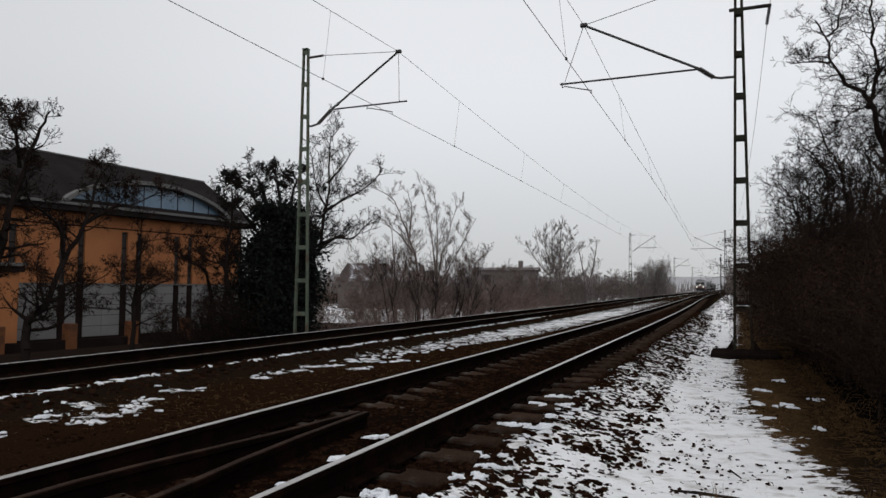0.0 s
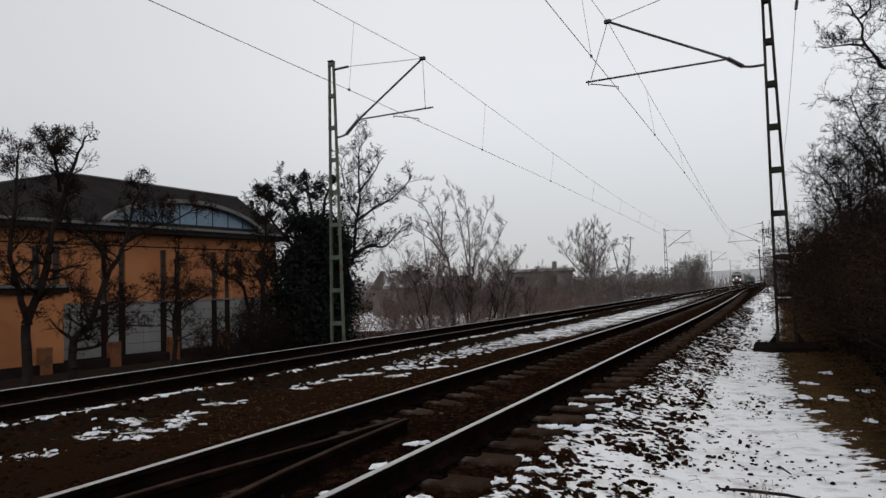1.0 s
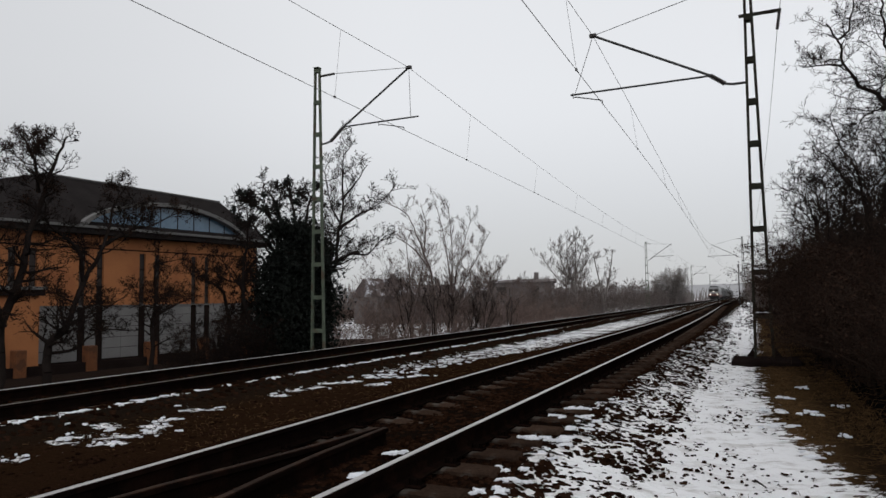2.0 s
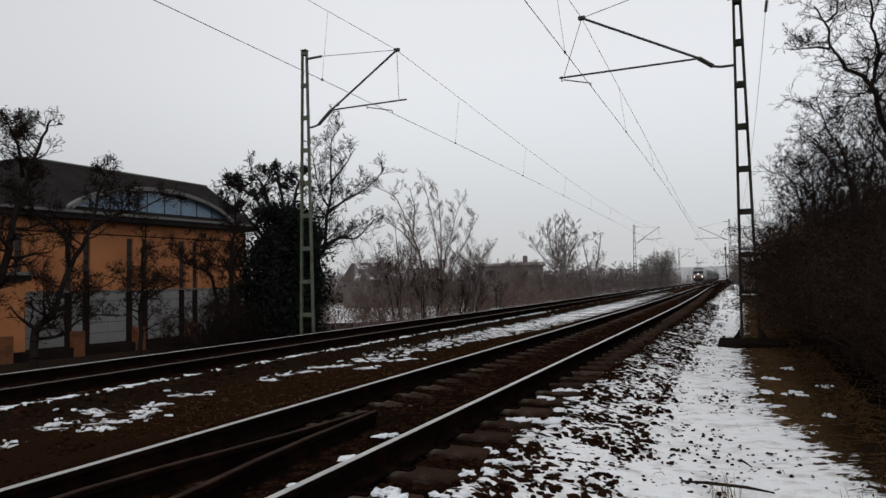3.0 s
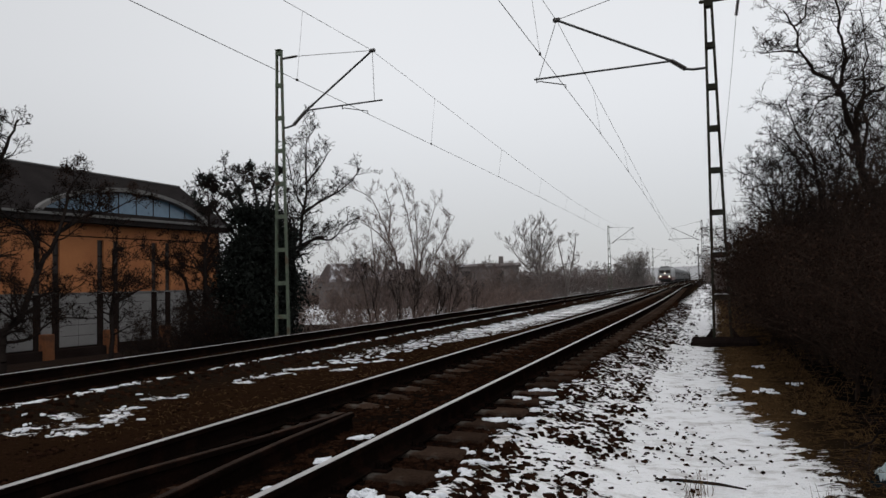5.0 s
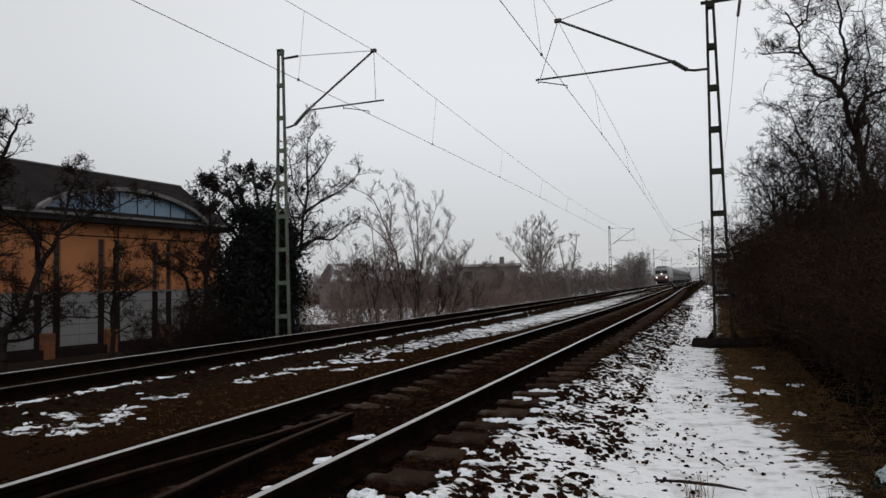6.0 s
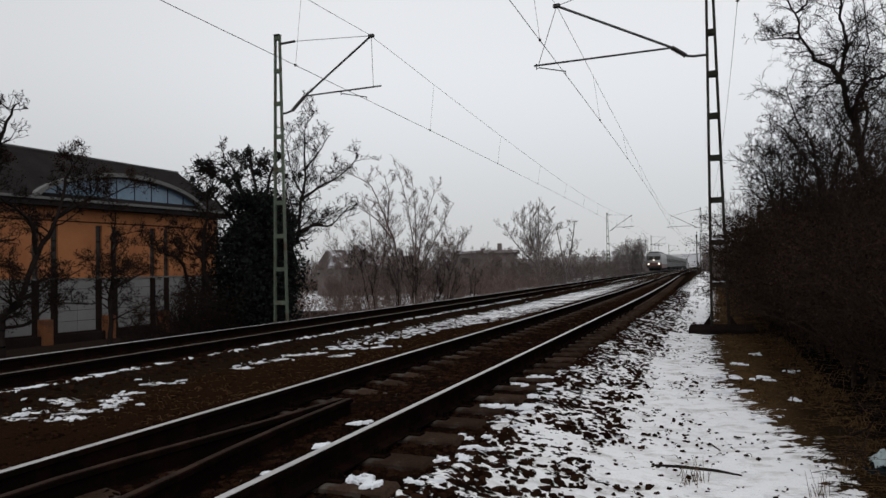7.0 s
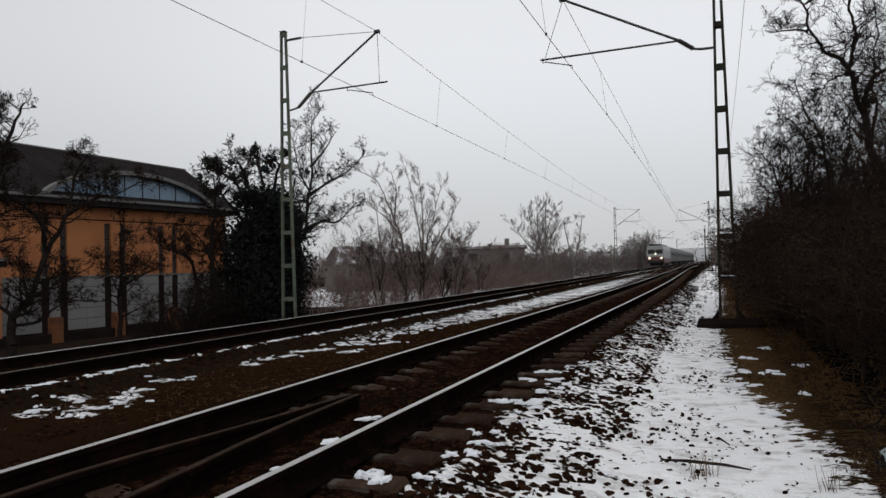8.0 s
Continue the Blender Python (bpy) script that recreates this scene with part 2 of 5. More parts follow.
def mesh_from(name, verts, faces, mat, smooth_faces=False):
    me = bpy.data.meshes.new(name)
    me.from_pydata([tuple(v) for v in verts], [], [tuple(int(i) for i in f) for f in faces])
    me.materials.append(mat)
    if smooth_faces:
        me.polygons.foreach_set("use_smooth", [True] * len(me.polygons))
    me.update()
    return me


def child(name, me, parent=None, label="", m=None):
    ob = new(name, me)
    if parent is not None:
        ob.parent = parent
    if m is not None:
        ob.matrix_basis = m
    if label:
        ob["label"] = label
    return ob


def part(name, bm, mat, parent=None, label="", m=None):
    me = bpy.data.meshes.new(name)
    bm.to_mesh(me)
    bm.free()
    me.materials.append(mat)
    return child(name, me, parent, label, m)


def box_bm(x0, y0, z0, x1, y1, z1, bevel=0.0):
    bm = bmesh.new()
    bmesh.ops.create_cube(bm, size=1)
    for v in bm.verts:
        v.co = Vector((x0 + (v.co.x + 0.5) * (x1 - x0), y0 + (v.co.y + 0.5) * (y1 - y0), z0 + (v.co.z + 0.5) * (z1 - z0)))
    if bevel:
        bmesh.ops.bevel(bm, geom=bm.edges[:], offset=bevel, segments=1, affect="EDGES")
    return bm


def tube_bm(points, radius, sides=6, caps=True):
    """A round bar through points."""
    bm = bmesh.new()
    pts = [Vector(p) for p in points]
    radii = radius if isinstance(radius, (list, tuple)) else [radius] * len(pts)
    rings = []
    for i, p in enumerate(pts):
        d = (pts[min(i + 1, len(pts) - 1)] - pts[max(i - 1, 0)]).normalized()
        side = d.cross(Vector((0, 0, 1)) if abs(d.z) < 0.9 else Vector((1, 0, 0))).normalized()
        up = side.cross(d)
        rings.append([bm.verts.new(p + radii[i] * (math.cos(a) * side + math.sin(a) * up)) for a in (2 * math.pi * k / sides for k in range(sides))])
    for r0, r1 in zip(rings, rings[1:]):
        for k in range(sides):
            bm.faces.new((r0[k], r0[(k + 1) % sides], r1[(k + 1) % sides], r1[k]))
    if caps:
        bm.faces.new(rings[0][::-1])
        bm.faces.new(rings[-1])
    bmesh.ops.recalc_face_normals(bm, faces=bm.faces[:])
    return bm


def prism_bm(outline, depth, axis="y"):
    """A plate: a closed outline in x and z, given thickness along y."""
    bm = bmesh.new()
    a = [bm.verts.new((x, 0, z)) for x, z in outline]
    b = [bm.verts.new((x, depth, z)) for x, z in outline]
    bm.faces.new(a)
    bm.faces.new(b[::-1])
    for i in range(len(a)):
        j = (i + 1) % len(a)
        bm.faces.new((a[i], b[i], b[j], a[j]))
    bmesh.ops.recalc_face_normals(bm, faces=bm.faces[:])
    return bm


def thing(name, label, category, group="", kind="", m=None):
    ob = new(name)
    ob.empty_display_size = 0.2
    if m is not None:
        ob.matrix_basis = m
    return tagged(ob, label, category, group, kind)


# ---- ground ----
def bed(lat):
    """Height of the ground across the line: path, ballast beds, the strip between the tracks, and the slope down to the lower land."""
    xs = (-400, -60, -30, -15.5, -12.6, -10.9, -10.5, -7.65, -7.1, -5.2, -4.75, -4.45, -1.6, -1.2, -0.7, 0.1, 1.0, 2.5, 8, 60, 400)
    zs = (-2.6, -2.2, -1.75, -0.9, -0.45, 0.05, 0.17, 0.17, 0.05, 0.08, 0.17, 0.208, 0.208, 0.12, 0.01, 0.0, 0.03, 0.12, 0.3, 0.4, 0.4)
    return float(np.interp(lat, xs, zs))


SNOW_SPOTS = ((-6.79, 5.32), (-6.9, 5.6), (-6.18, 5.35), (-6.21, 5.95), (-6.4, 5.7), (-7.1, 6.06), (-6.75, 6.73), (-6.5, 6.3), (-7.08, 7.55), (-6.84, 7.61), (-6.81, 9.03), (-6.96, 9.67), (-6.8, 10.08), (-6.87, 10.71), (-6.66, 10.92), (-6.59, 12.06), (-5.84, 12.0), (-5.93, 10.65), (-6.5, 4.5), (-6.9, 4.2))


def snowfall(lat, y):
    """How much old snow lies at a place: the trodden path, the stony slope beside it, and strips between the tracks."""
    right = float(np.interp(y, (0, 4, 6, 7.5, 10, 15, 20, 60), (0.85, 0.85, 0.75, 0.45, 0.12, -0.03, -0.08, -0.05)))
    if lat > -2.3:
        lat -= float(np.interp(y, (15, 35, 60, 100, 200), (0.0, 0.3, 0.65, 1.2, 1.4)))
        d = float(np.interp(lat, (-2.3, -2.05, -1.85, -1.6, -1.3, -1.0, -0.7, right - 0.35, right - 0.1, right + 0.3, right + 0.8, 3.0), (0.15, 0.34, 0.44, 0.51, 0.545, 0.58, 0.62, 0.615, 0.55, 0.38, 0.30, 0.28)))
        return d
    mid = float(np.interp(y, (4, 9, 14, 20, 36), (-6.0, -6.85, -6.8, -6.3, -6.2)))
    half = float(np.interp(y, (4, 9, 14, 20, 36), (0.35, 0.3, 0.4, 0.8, 0.9)))
    top = float(np.interp(y, (3, 11, 15, 20, 40, 60, 90), (0.40, 0.42, 0.505, 0.535, 0.535, 0.49, 0.43)))
    strip = float(np.interp(abs(lat - mid), (0, half, half + 0.5), (top, top - 0.04, 0.25)))
    edge = float(np.interp(abs(lat + 7.83), (0, 0.06, 0.22), (0.60, 0.52, 0.2)))
    slope = float(np.interp(lat, (-60, -20, -13, -10.9, -10.4), (0.42, 0.38, 0.36, 0.25, 0.1))) + (0.125 if y > 24 and -24 < lat < -12.8 or y > 50 and -70 < lat < -12.8 else -0.14 if lat < -12.5 else 0.0)
    bare = 0.28 if -7.2 < lat < -4.7 else 0.1
    spot = 0.0
    if -7.6 < lat < -5.4 and y < 13.5:
        spot = 0.30 + max(0.27 * math.exp(-((lat - a) / 0.26) ** 2 - ((y - b) / 0.26) ** 2) for a, b in SNOW_SPOTS)
    return max(strip, edge, slope, bare, spot)


def ground():
    lats = np.unique(np.concatenate([np.array([-2500, -1200, -600, -400, -200, -100, -60, -45, -30, -24]), np.arange(-20, -12, 1.0), np.arange(-12, -8.4, 0.2), np.arange(-8.4, -5, 0.1), np.arange(-5, 2.6, 0.1), np.arange(3, 10, 1.0), np.array([15, 30, 60, 120, 300, 700, 2500])])).round(3)
    ys = np.unique(np.concatenate([np.array([-2500, -800, -200, -60, -20, -10]), np.arange(-6, 2, 0.5), np.arange(2, 20, 0.1), np.arange(20, 50, 0.5), np.arange(50, 120, 4), np.array([120, 140, 170, 200, 250, 300, 400, 600, 1000, 2500])])).round(3)
    verts, lat_values, snow_values = [], [], []
    for y in ys:
        shift = bend(float(y))
        for lat in lats:
            z = bed(float(lat))
            if -14 < lat < 4 and -6 <= y < 120:
                p = Vector((lat, y, 0))
                z += 0.022 * noise.noise(p * 2.2) + 0.014 * noise.noise(p * 7.0) + (0.03 * noise.noise(p * 0.7) + 0.026 * noise.noise(p * 3.6) + 0.016 * noise.noise(p * 9.0) if lat > -0.9 else 0)
                if -1.3 < lat < -0.6:
                    z += 0.02 * noise.noise(p * 11.0)
            verts.append((lat + shift, y, z))
            lat_values.append(lat)
            snow_values.append(snowfall(float(lat), float(y)))
    w = len(lats)
    faces = [(j * w + i, j * w + i + 1, (j + 1) * w + i + 1, (j + 1) * w + i) for j in range(len(ys) - 1) for i in range(w - 1)]
    me = mesh_from("ground", verts, faces, M_GROUND, True)
    layer = me.attributes.new("lat", "FLOAT", "POINT")
    layer.data.foreach_set("value", np.array(lat_values, dtype=np.float32))
    layer = me.attributes.new("snowfall", "FLOAT", "POINT")
    layer.data.foreach_set("value", np.array(snow_values, dtype=np.float32))
    tagged(new("ground", me), "trackside earth with trodden snow, dry grass and ballast dirt", "ground", kind="structure")


ground()

# ---- railway tracks ----
RAIL = [(-0.075, 0), (0.075, 0), (0.075, 0.012), (0.012, 0.03), (0.009, 0.125), (0.036, 0.138), (0.036, 0.168), (0.028, 0.172),
        (-0.028, 0.172), (-0.036, 0.168), (-0.036, 0.138), (-0.009, 0.125), (-0.012, 0.03), (-0.075, 0.012)]
HEAD = [(-0.025, 0.170), (0.025, 0.170), (0.021, 0.176), (-0.021, 0.176)]


def sweep(name, outline, stations, mat):
    """An outline carried along stations (x, y, z)."""
    verts, faces, k = [], [], len(outline)
    for x, y, z in stations:
        verts += [(x + ox, y, z + oz) for ox, oz in outline]
    for s in range(len(stations) - 1):
        for i in range(k):
            j = (i + 1) % k
            faces.append((s * k + i, s * k + j, (s + 1) * k + j, (s + 1) * k + i))
    faces += [tuple(range(k))[::-1], tuple(range((len(stations) - 1) * k, len(stations) * k))]
    return mesh_from(name, verts, faces, mat)


LINE_Y = [-30, -10, 0, 5, 10, 15] + list(range(20, 124, 4)) + [150, 200, 300, 420]


def sleeper_mesh():
    bm = bmesh.new()
    rows = []
    for x, w, h in ((-1.25, 0.11, 0.0), (-1.22, 0.125, 0.03), (-0.85, 0.13, 0.035), (-0.6, 0.125, 0.03), (-0.25, 0.11, -0.01), (0.25, 0.11, -0.01), (0.6, 0.125, 0.03), (0.85, 0.13, 0.035), (1.22, 0.125, 0.03), (1.25, 0.11, 0.0)):
        rows.append([bm.verts.new(p) for p in ((x, -w - 0.02, -0.12), (x, -w, h - 0.012), (x, -w + 0.02, h), (x, w - 0.02, h), (x, w, h - 0.012), (x, w + 0.02, -0.12))])
    for a, b in zip(rows, rows[1:]):
        for i in range(5):
            bm.faces.new((a[i], b[i], b[i + 1], a[i + 1]))
    bm.faces.new(rows[0])
    bm.faces.new(rows[-1][::-1])
    bmesh.ops.recalc_face_normals(bm, faces=bm.faces[:])
    me = bpy.data.meshes.new("sleeper")
    bm.to_mesh(me)
    bm.free()
    me.materials.append(M_SLEEPER)
    return me


def clip_mesh():
    bm = box_bm(-0.06, -0.05, 0.0, 0.06, 0.05, 0.022, 0.006)
    for x in (-0.03, 0.03):
        bmesh.ops.create_cone(bm, segments=6, radius1=0.018, radius2=0.016, depth=0.05, cap_ends=True, matrix=Matrix.Translation((x, 0, 0.035)))
    me = bpy.data.meshes.new("rail_fastening")
    bm.to_mesh(me)
    bm.free()
    me.materials.append(M_RUST)
    return me


SLEEPER, CLIP = sleeper_mesh(), clip_mesh()


def track(centre, rail_top, label, y_first, count, with_clips, heads):
    t = thing("railway_track", label, "railway track", "tracks of the line")
    foot = rail_top - 0.175
    for side, head in zip((-0.752, 0.752), heads):
        stations = [(centre + side + bend(y), y, foot) for y in LINE_Y]
        rail = child("rail", sweep("rail", RAIL, stations, M_RUST), t, "dark rusty steel rail")
        child("running_surface", sweep("running_surface", HEAD, stations, head), rail, "bright polished rail head" if head is M_RAILTOP else "dull brown rail head")
    rng = random.Random(5)
    for i in range(count):
        y = y_first + 0.6 * i
        s = child("sleeper", SLEEPER, t, "", pose(centre + bend(y) + rng.uniform(-0.03, 0.03), y + rng.uniform(-0.02, 0.02), foot - 0.035, 0, 0, rng.uniform(-1, 1)))
        if i < with_clips:
            for x in (-0.752 - 0.12, -0.752 + 0.12, 0.752 - 0.12, 0.752 + 0.12):
                child("rail_fastening", CLIP, s, "", pose(x, 0, 0.032))
    return t


near_track = track(-3.0, 0.425, "railway track with polished rails and guard rails in dark ballast", 1.34, 150, 34, (M_RAILTOP, M_RAILTOP))
far_track = track(-8.9, 0.345, "railway track with polished rails, one narrow snow line beside it", 2.0, 120, 0, (M_RAILTOP, M_DULLTOP))
for name, pts in (("guard_rail", ((-3.5, -12), (-3.5, 1.5), (-3.5, 2.96), (-3.45, 3.4), (-3.35, 3.97), (-3.26, 4.5), (-3.16, 5.65))), ("guard_rail", ((-2.7, -12), (-2.74, 1.5), (-2.89, 3.21), (-2.96, 3.77), (-3.02, 4.51), (-3.09, 5.67)))):
    stations = [(x, y, 0.195 if y < 4.6 else 0.185) for x, y in pts]
    guard = child(name, sweep(name, RAIL, stations, M_RUST), near_track, "dark inner guard rail ending in a point")
    # Top strip lighter than the rail body, painting in the sky's sheen.
    child("rail_head", sweep("rail_head", HEAD, stations, M_GUARD), guard, "brown guard rail head, lighter for the sky highlight")


# ---- overhead line ----
def channel_leg(name, x0, x1, top, parent, side, paint, depth=0.09):
    """One leaning channel of a mast, from (x0) at the base to (x1) at the top; side: where its web faces."""
    bm = bmesh.new()
    d, e = depth, depth - 0.012
    prof = [(0, -d), (0.06, -d), (0.06, -e), (0.012, -e), (0.012, e), (0.06, e), (0.06, d), (0, d)]
    lo = [bm.verts.new((x0 + side * a, b, 0.0)) for a, b in prof]
    hi = [bm.verts.new((x1 + side * a, b * 0.8, top)) for a, b in prof]
    k = len(prof)
    for i in range(k):
        bm.faces.new((lo[i], lo[(i + 1) % k], hi[(i + 1) % k], hi[i]))
    bm.faces.new(lo)
    bm.faces.new(hi[::-1])
    bmesh.ops.recalc_face_normals(bm, faces=bm.faces[:])
    part(name, bm, paint, parent)


def insulator_bm(a, b, core=0.044, shed=0.064, sheds=8):
    a, b = Vector(a), Vector(b)
    pts, radii = [], []
    for i in range(sheds * 2 + 1):
        pts.append(a.lerp(b, i / (sheds * 2)))
        radii.append(shed if i % 2 else core)
    return tube_bm(pts, radii, 8)


def mast(base_x, base_y, base_z, height, first_batten, spacing, arm, label, feeder, paint, foot=0.21, head=0.085, depth=0.09):
    """A channel mast with battens and a cantilever. arm: points (x, z) from the mast's axis, z over the base."""
    t = thing("catenary_mast", label, "mast", "masts of the overhead line", m=pose(base_x, base_y, base_z))
    half = lambda z: foot + (head - foot) * z / height
    channel_leg("leg", -half(0), -half(height), height, t, 1, paint, depth)
    channel_leg("leg", half(0), half(height), height, t, -1, paint, depth)
    z = first_batten
    while z < height - 0.05:
        h = half(z)
        for y in (-depth - 0.007, depth - 0.005):
            part("batten", box_bm(-h + 0.004, y, z - 0.06, h - 0.004, y + 0.008, z + 0.06), paint, t)
        if feeder and z < 2.5:
            part("snow_ledge", box_bm(-h + 0.05, -0.12, z + 0.058, h - 0.04, 0.09, z + 0.082, 0.01), M_SNOW, t, "old snow lying on the batten")
        z += spacing
    part("cap_plate", box_bm(-0.1, -0.09, height, 0.1, 0.09, height + 0.015), paint, t)
    part("foundation", box_bm(-0.66, -0.85, -0.6, 0.70, 0.45, 0.02, 0.03), M_CONCRETE, t, "dark stained concrete foundation block")
    for s in (-1, 1):
        part("gusset", prism_bm([(s * 0.21, 0.05), (s * 0.36, 0.05), (s * 0.21, 0.26)], 0.012), M_CONCRETE, t, "", pose(0, -0.1, 0))
    s = arm["side"]
    hinge, knee, top, tube_start, tube_end, steady_a, steady_b = (arm[k] for k in ("hinge", "knee", "top", "tube_start", "tube_end", "steady_a", "steady_b"))
    p = lambda q: (q[0], 0, q[1])
    mid = (hinge[0] + 0.35 * (knee[0] - hinge[0]), hinge[1] + 0.12 * (knee[1] - hinge[1]))
    part("hinge_bracket", tube_bm([(s * 0.1, 0, hinge[1]), p(hinge), p(mid)], 0.03), M_TUBE, t)
    part("insulator", insulator_bm(p(mid), p(knee)), M_INSUL, t, "ribbed brown insulator")
    part("diagonal_tube", tube_bm([p(knee), p(top)], 0.030, 8), M_TUBE, t)
    part("registration_tube", tube_bm([p(tube_start), p(tube_end)], 0.024, 8), M_TUBE, t)
    part("steady_arm", tube_bm([p((steady_a[0], steady_a[1] + 0.04)), p((steady_a[0], steady_a[1] - 0.09)), p((steady_a[0] + 0.06 * (1 if steady_b[0] > steady_a[0] else -1), steady_a[1] - 0.06)), p((steady_b[0], steady_b[1] + 0.08)), p(steady_b)], 0.014), M_TUBE, t)
    tie = arm["tie"]
    part("tie_insulator", insulator_bm((s * 0.1, 0, tie), (s * 0.62, 0, tie + 0.01), 0.03, 0.042), M_INSUL, t)
    part("tie_wire", tube_bm([(s * 0.62, 0, tie + 0.01), p(top)], 0.009, 4), M_WIRE, t)
    part("arm_dropper", tube_bm([p(top), p(arm["drop"])], 0.008, 4), M_WIRE, t)
    part("wire_clamp", box_bm(top[0] - 0.09, -0.05, top[1] - 0.05, top[0] + 0.09, 0.05, top[1] + 0.05, 0.02), M_INSUL, t)
    if feeder:
        part("feeder_arm", box_bm(-0.2, -0.06, 7.70, 0.68, -0.0, 7.77, 0.008), paint, t)
        part("feeder_insulator", insulator_bm((0.64, -0.03, 7.7), (0.58, 0.02, 7.32), 0.02, 0.045), M_INSUL, t)
    return t


RIGHT_ARM = dict(side=-1, hinge=(-0.38, 6.2), knee=(-0.86, 6.47), top=(-3.52, 7.86), tube_start=(-0.86, 6.46), tube_end=(-4.12, 6.44), steady_a=(-4.06, 6.44), steady_b=(-3.34, 6.13), tie=8.5, drop=(-4.0, 6.48))
LEFT_ARM = dict(side=1, hinge=(0.25, 6.93), knee=(0.92, 7.37), top=(3.16, 8.88), tube_start=(0.95, 7.38), tube_end=(3.45, 7.4), steady_a=(2.15, 7.37), steady_b=(2.98, 7.05), tie=9.06, drop=(3.2, 7.4))
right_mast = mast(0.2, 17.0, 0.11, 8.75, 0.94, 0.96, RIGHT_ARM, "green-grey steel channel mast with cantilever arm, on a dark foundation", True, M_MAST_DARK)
left_mast = mast(-12.02, 17.9, -0.6, 9.33, 0.24, 1.0, LEFT_ARM, "green-grey steel channel mast with cantilever arm, by the embankment", False, M_MAST, 0.255, 0.105, 0.045)
for y in (95.0, 172.0, 250.0):
    copy_thing(right_mast, pose(0.2 + bend(y), y, 0.11))
    copy_thing(left_mast, pose(-11.5 + bend(y), y, -0.6))

SUPPORTS_R, SUPPORTS_L = (-58.0, 17.0, 95.0, 172.0, 250.0), (-57.0, 17.9, 95.0, 172.0, 250.0)


def overhead(label, cx, cz, mx, mz, sag, supports, phase):
    """Contact wire, carrying wire and droppers over one track."""
    t = thing("overhead_wire", label, "overhead wire", "wires of the overhead line")

    def carry(y):
        for a, b in zip(supports, supports[1:]):
            if a <= y <= b:
                u = (y - a) / (b - a)
                return mz - sag * 4 * u * (1 - u)
        return mz
    ys = [supports[0] + i * (supports[-1] - supports[0]) / 156 for i in range(157)]
    part("contact_wire", tube_bm([(cx + bend(y), y, cz) for y in ys], 0.0075, 5, False), M_WIRE, t)
    part("carrying_wire", tube_bm([(mx + bend(y), y, carry(y)) for y in ys], 0.0065, 5, False), M_WIRE, t)
    y = phase
    while y < 120:
        if abs(min(abs(y - s) for s in supports)) > 2:
            x = cx + bend(y)
            d = part("dropper", tube_bm([(x, y, cz), (mx + bend(y), y, carry(y))], 0.004, 4), M_WIRE, t)
            part("dropper_clamp", box_bm(x - 0.02, y - 0.03, cz - 0.02, x + 0.02, y + 0.03, cz + 0.03), M_WIRE, d)
        y += 8.6
    return t


overhead("dark copper contact wire with a carrying wire over the near track", -3.14, 6.24, -3.32, 7.97, 0.95, SUPPORTS_R, -3.0)
overhead("dark copper contact wire with a carrying wire over the second track", -9.04, 6.45, -8.86, 8.28, 0.95, SUPPORTS_L, 5.6)
feeder = thing("feeder_wire", "thin grey feeder wire hung on the masts", "overhead wire")
part("strand", tube_bm([(0.78 + bend(y), y, 7.43 - 4 * 0.8 * ((y - 17) % 78) / 78 * (1 - ((y - 17) % 78) / 78)) for y in range(-61, 251, 3)], 0.006, 5, False), M_WIRE, feeder)


# ---- vegetation ----
def grow(rng, p, d, length, radius, level, spec, segs, limbs=None):
    """Adds one branch and its side branches to segs as (x0, y0, z0, x1, y1, z1, r0, r1)."""
    n = spec["steps"][level]
    step = length / n
    tip = radius * spec["taper"][level]
    kids = spec["kids"][level] if level < len(spec["kids"]) else 0
    place = [rng.uniform(spec["from"][level], 1.0) for _ in range(kids)]
    for i in range(n):
        w = spec["wander"][level]
        d = (d + Vector((rng.gauss(0, w), rng.gauss(0, w), rng.gauss(0, w) + spec["lift"][level]))).normalized()
        q = p + d * step
        r0, r1 = radius + (tip - radius) * i / n, radius + (tip - radius) * (i + 1) / n
        segs.append((p.x, p.y, p.z, q.x, q.y, q.z, r0, r1))
        for u in place:
            if i <= u * n < i + 1:
                side = Vector((rng.gauss(0, 1), rng.gauss(0, 1), rng.gauss(0.2, 0.6)))
                side = (side - side.dot(d) * d).normalized()
                spread = spec["spread"][level] * rng.uniform(0.7, 1.3)
                nd = (d * math.cos(spread) + side * math.sin(spread)).normalized()
                at = p.lerp(q, u * n - i)
                side_segs = segs
                if limbs is not None:
                    side_segs = []
                    limbs.append(side_segs)
                grow(rng, at, nd, length * spec["ratio"][level] * rng.uniform(0.6, 1.2) * (1.15 - 0.5 * u), max(r0 * 0.55, spec.get("twig", 0.004)), level + 1, spec, side_segs)
        p = q


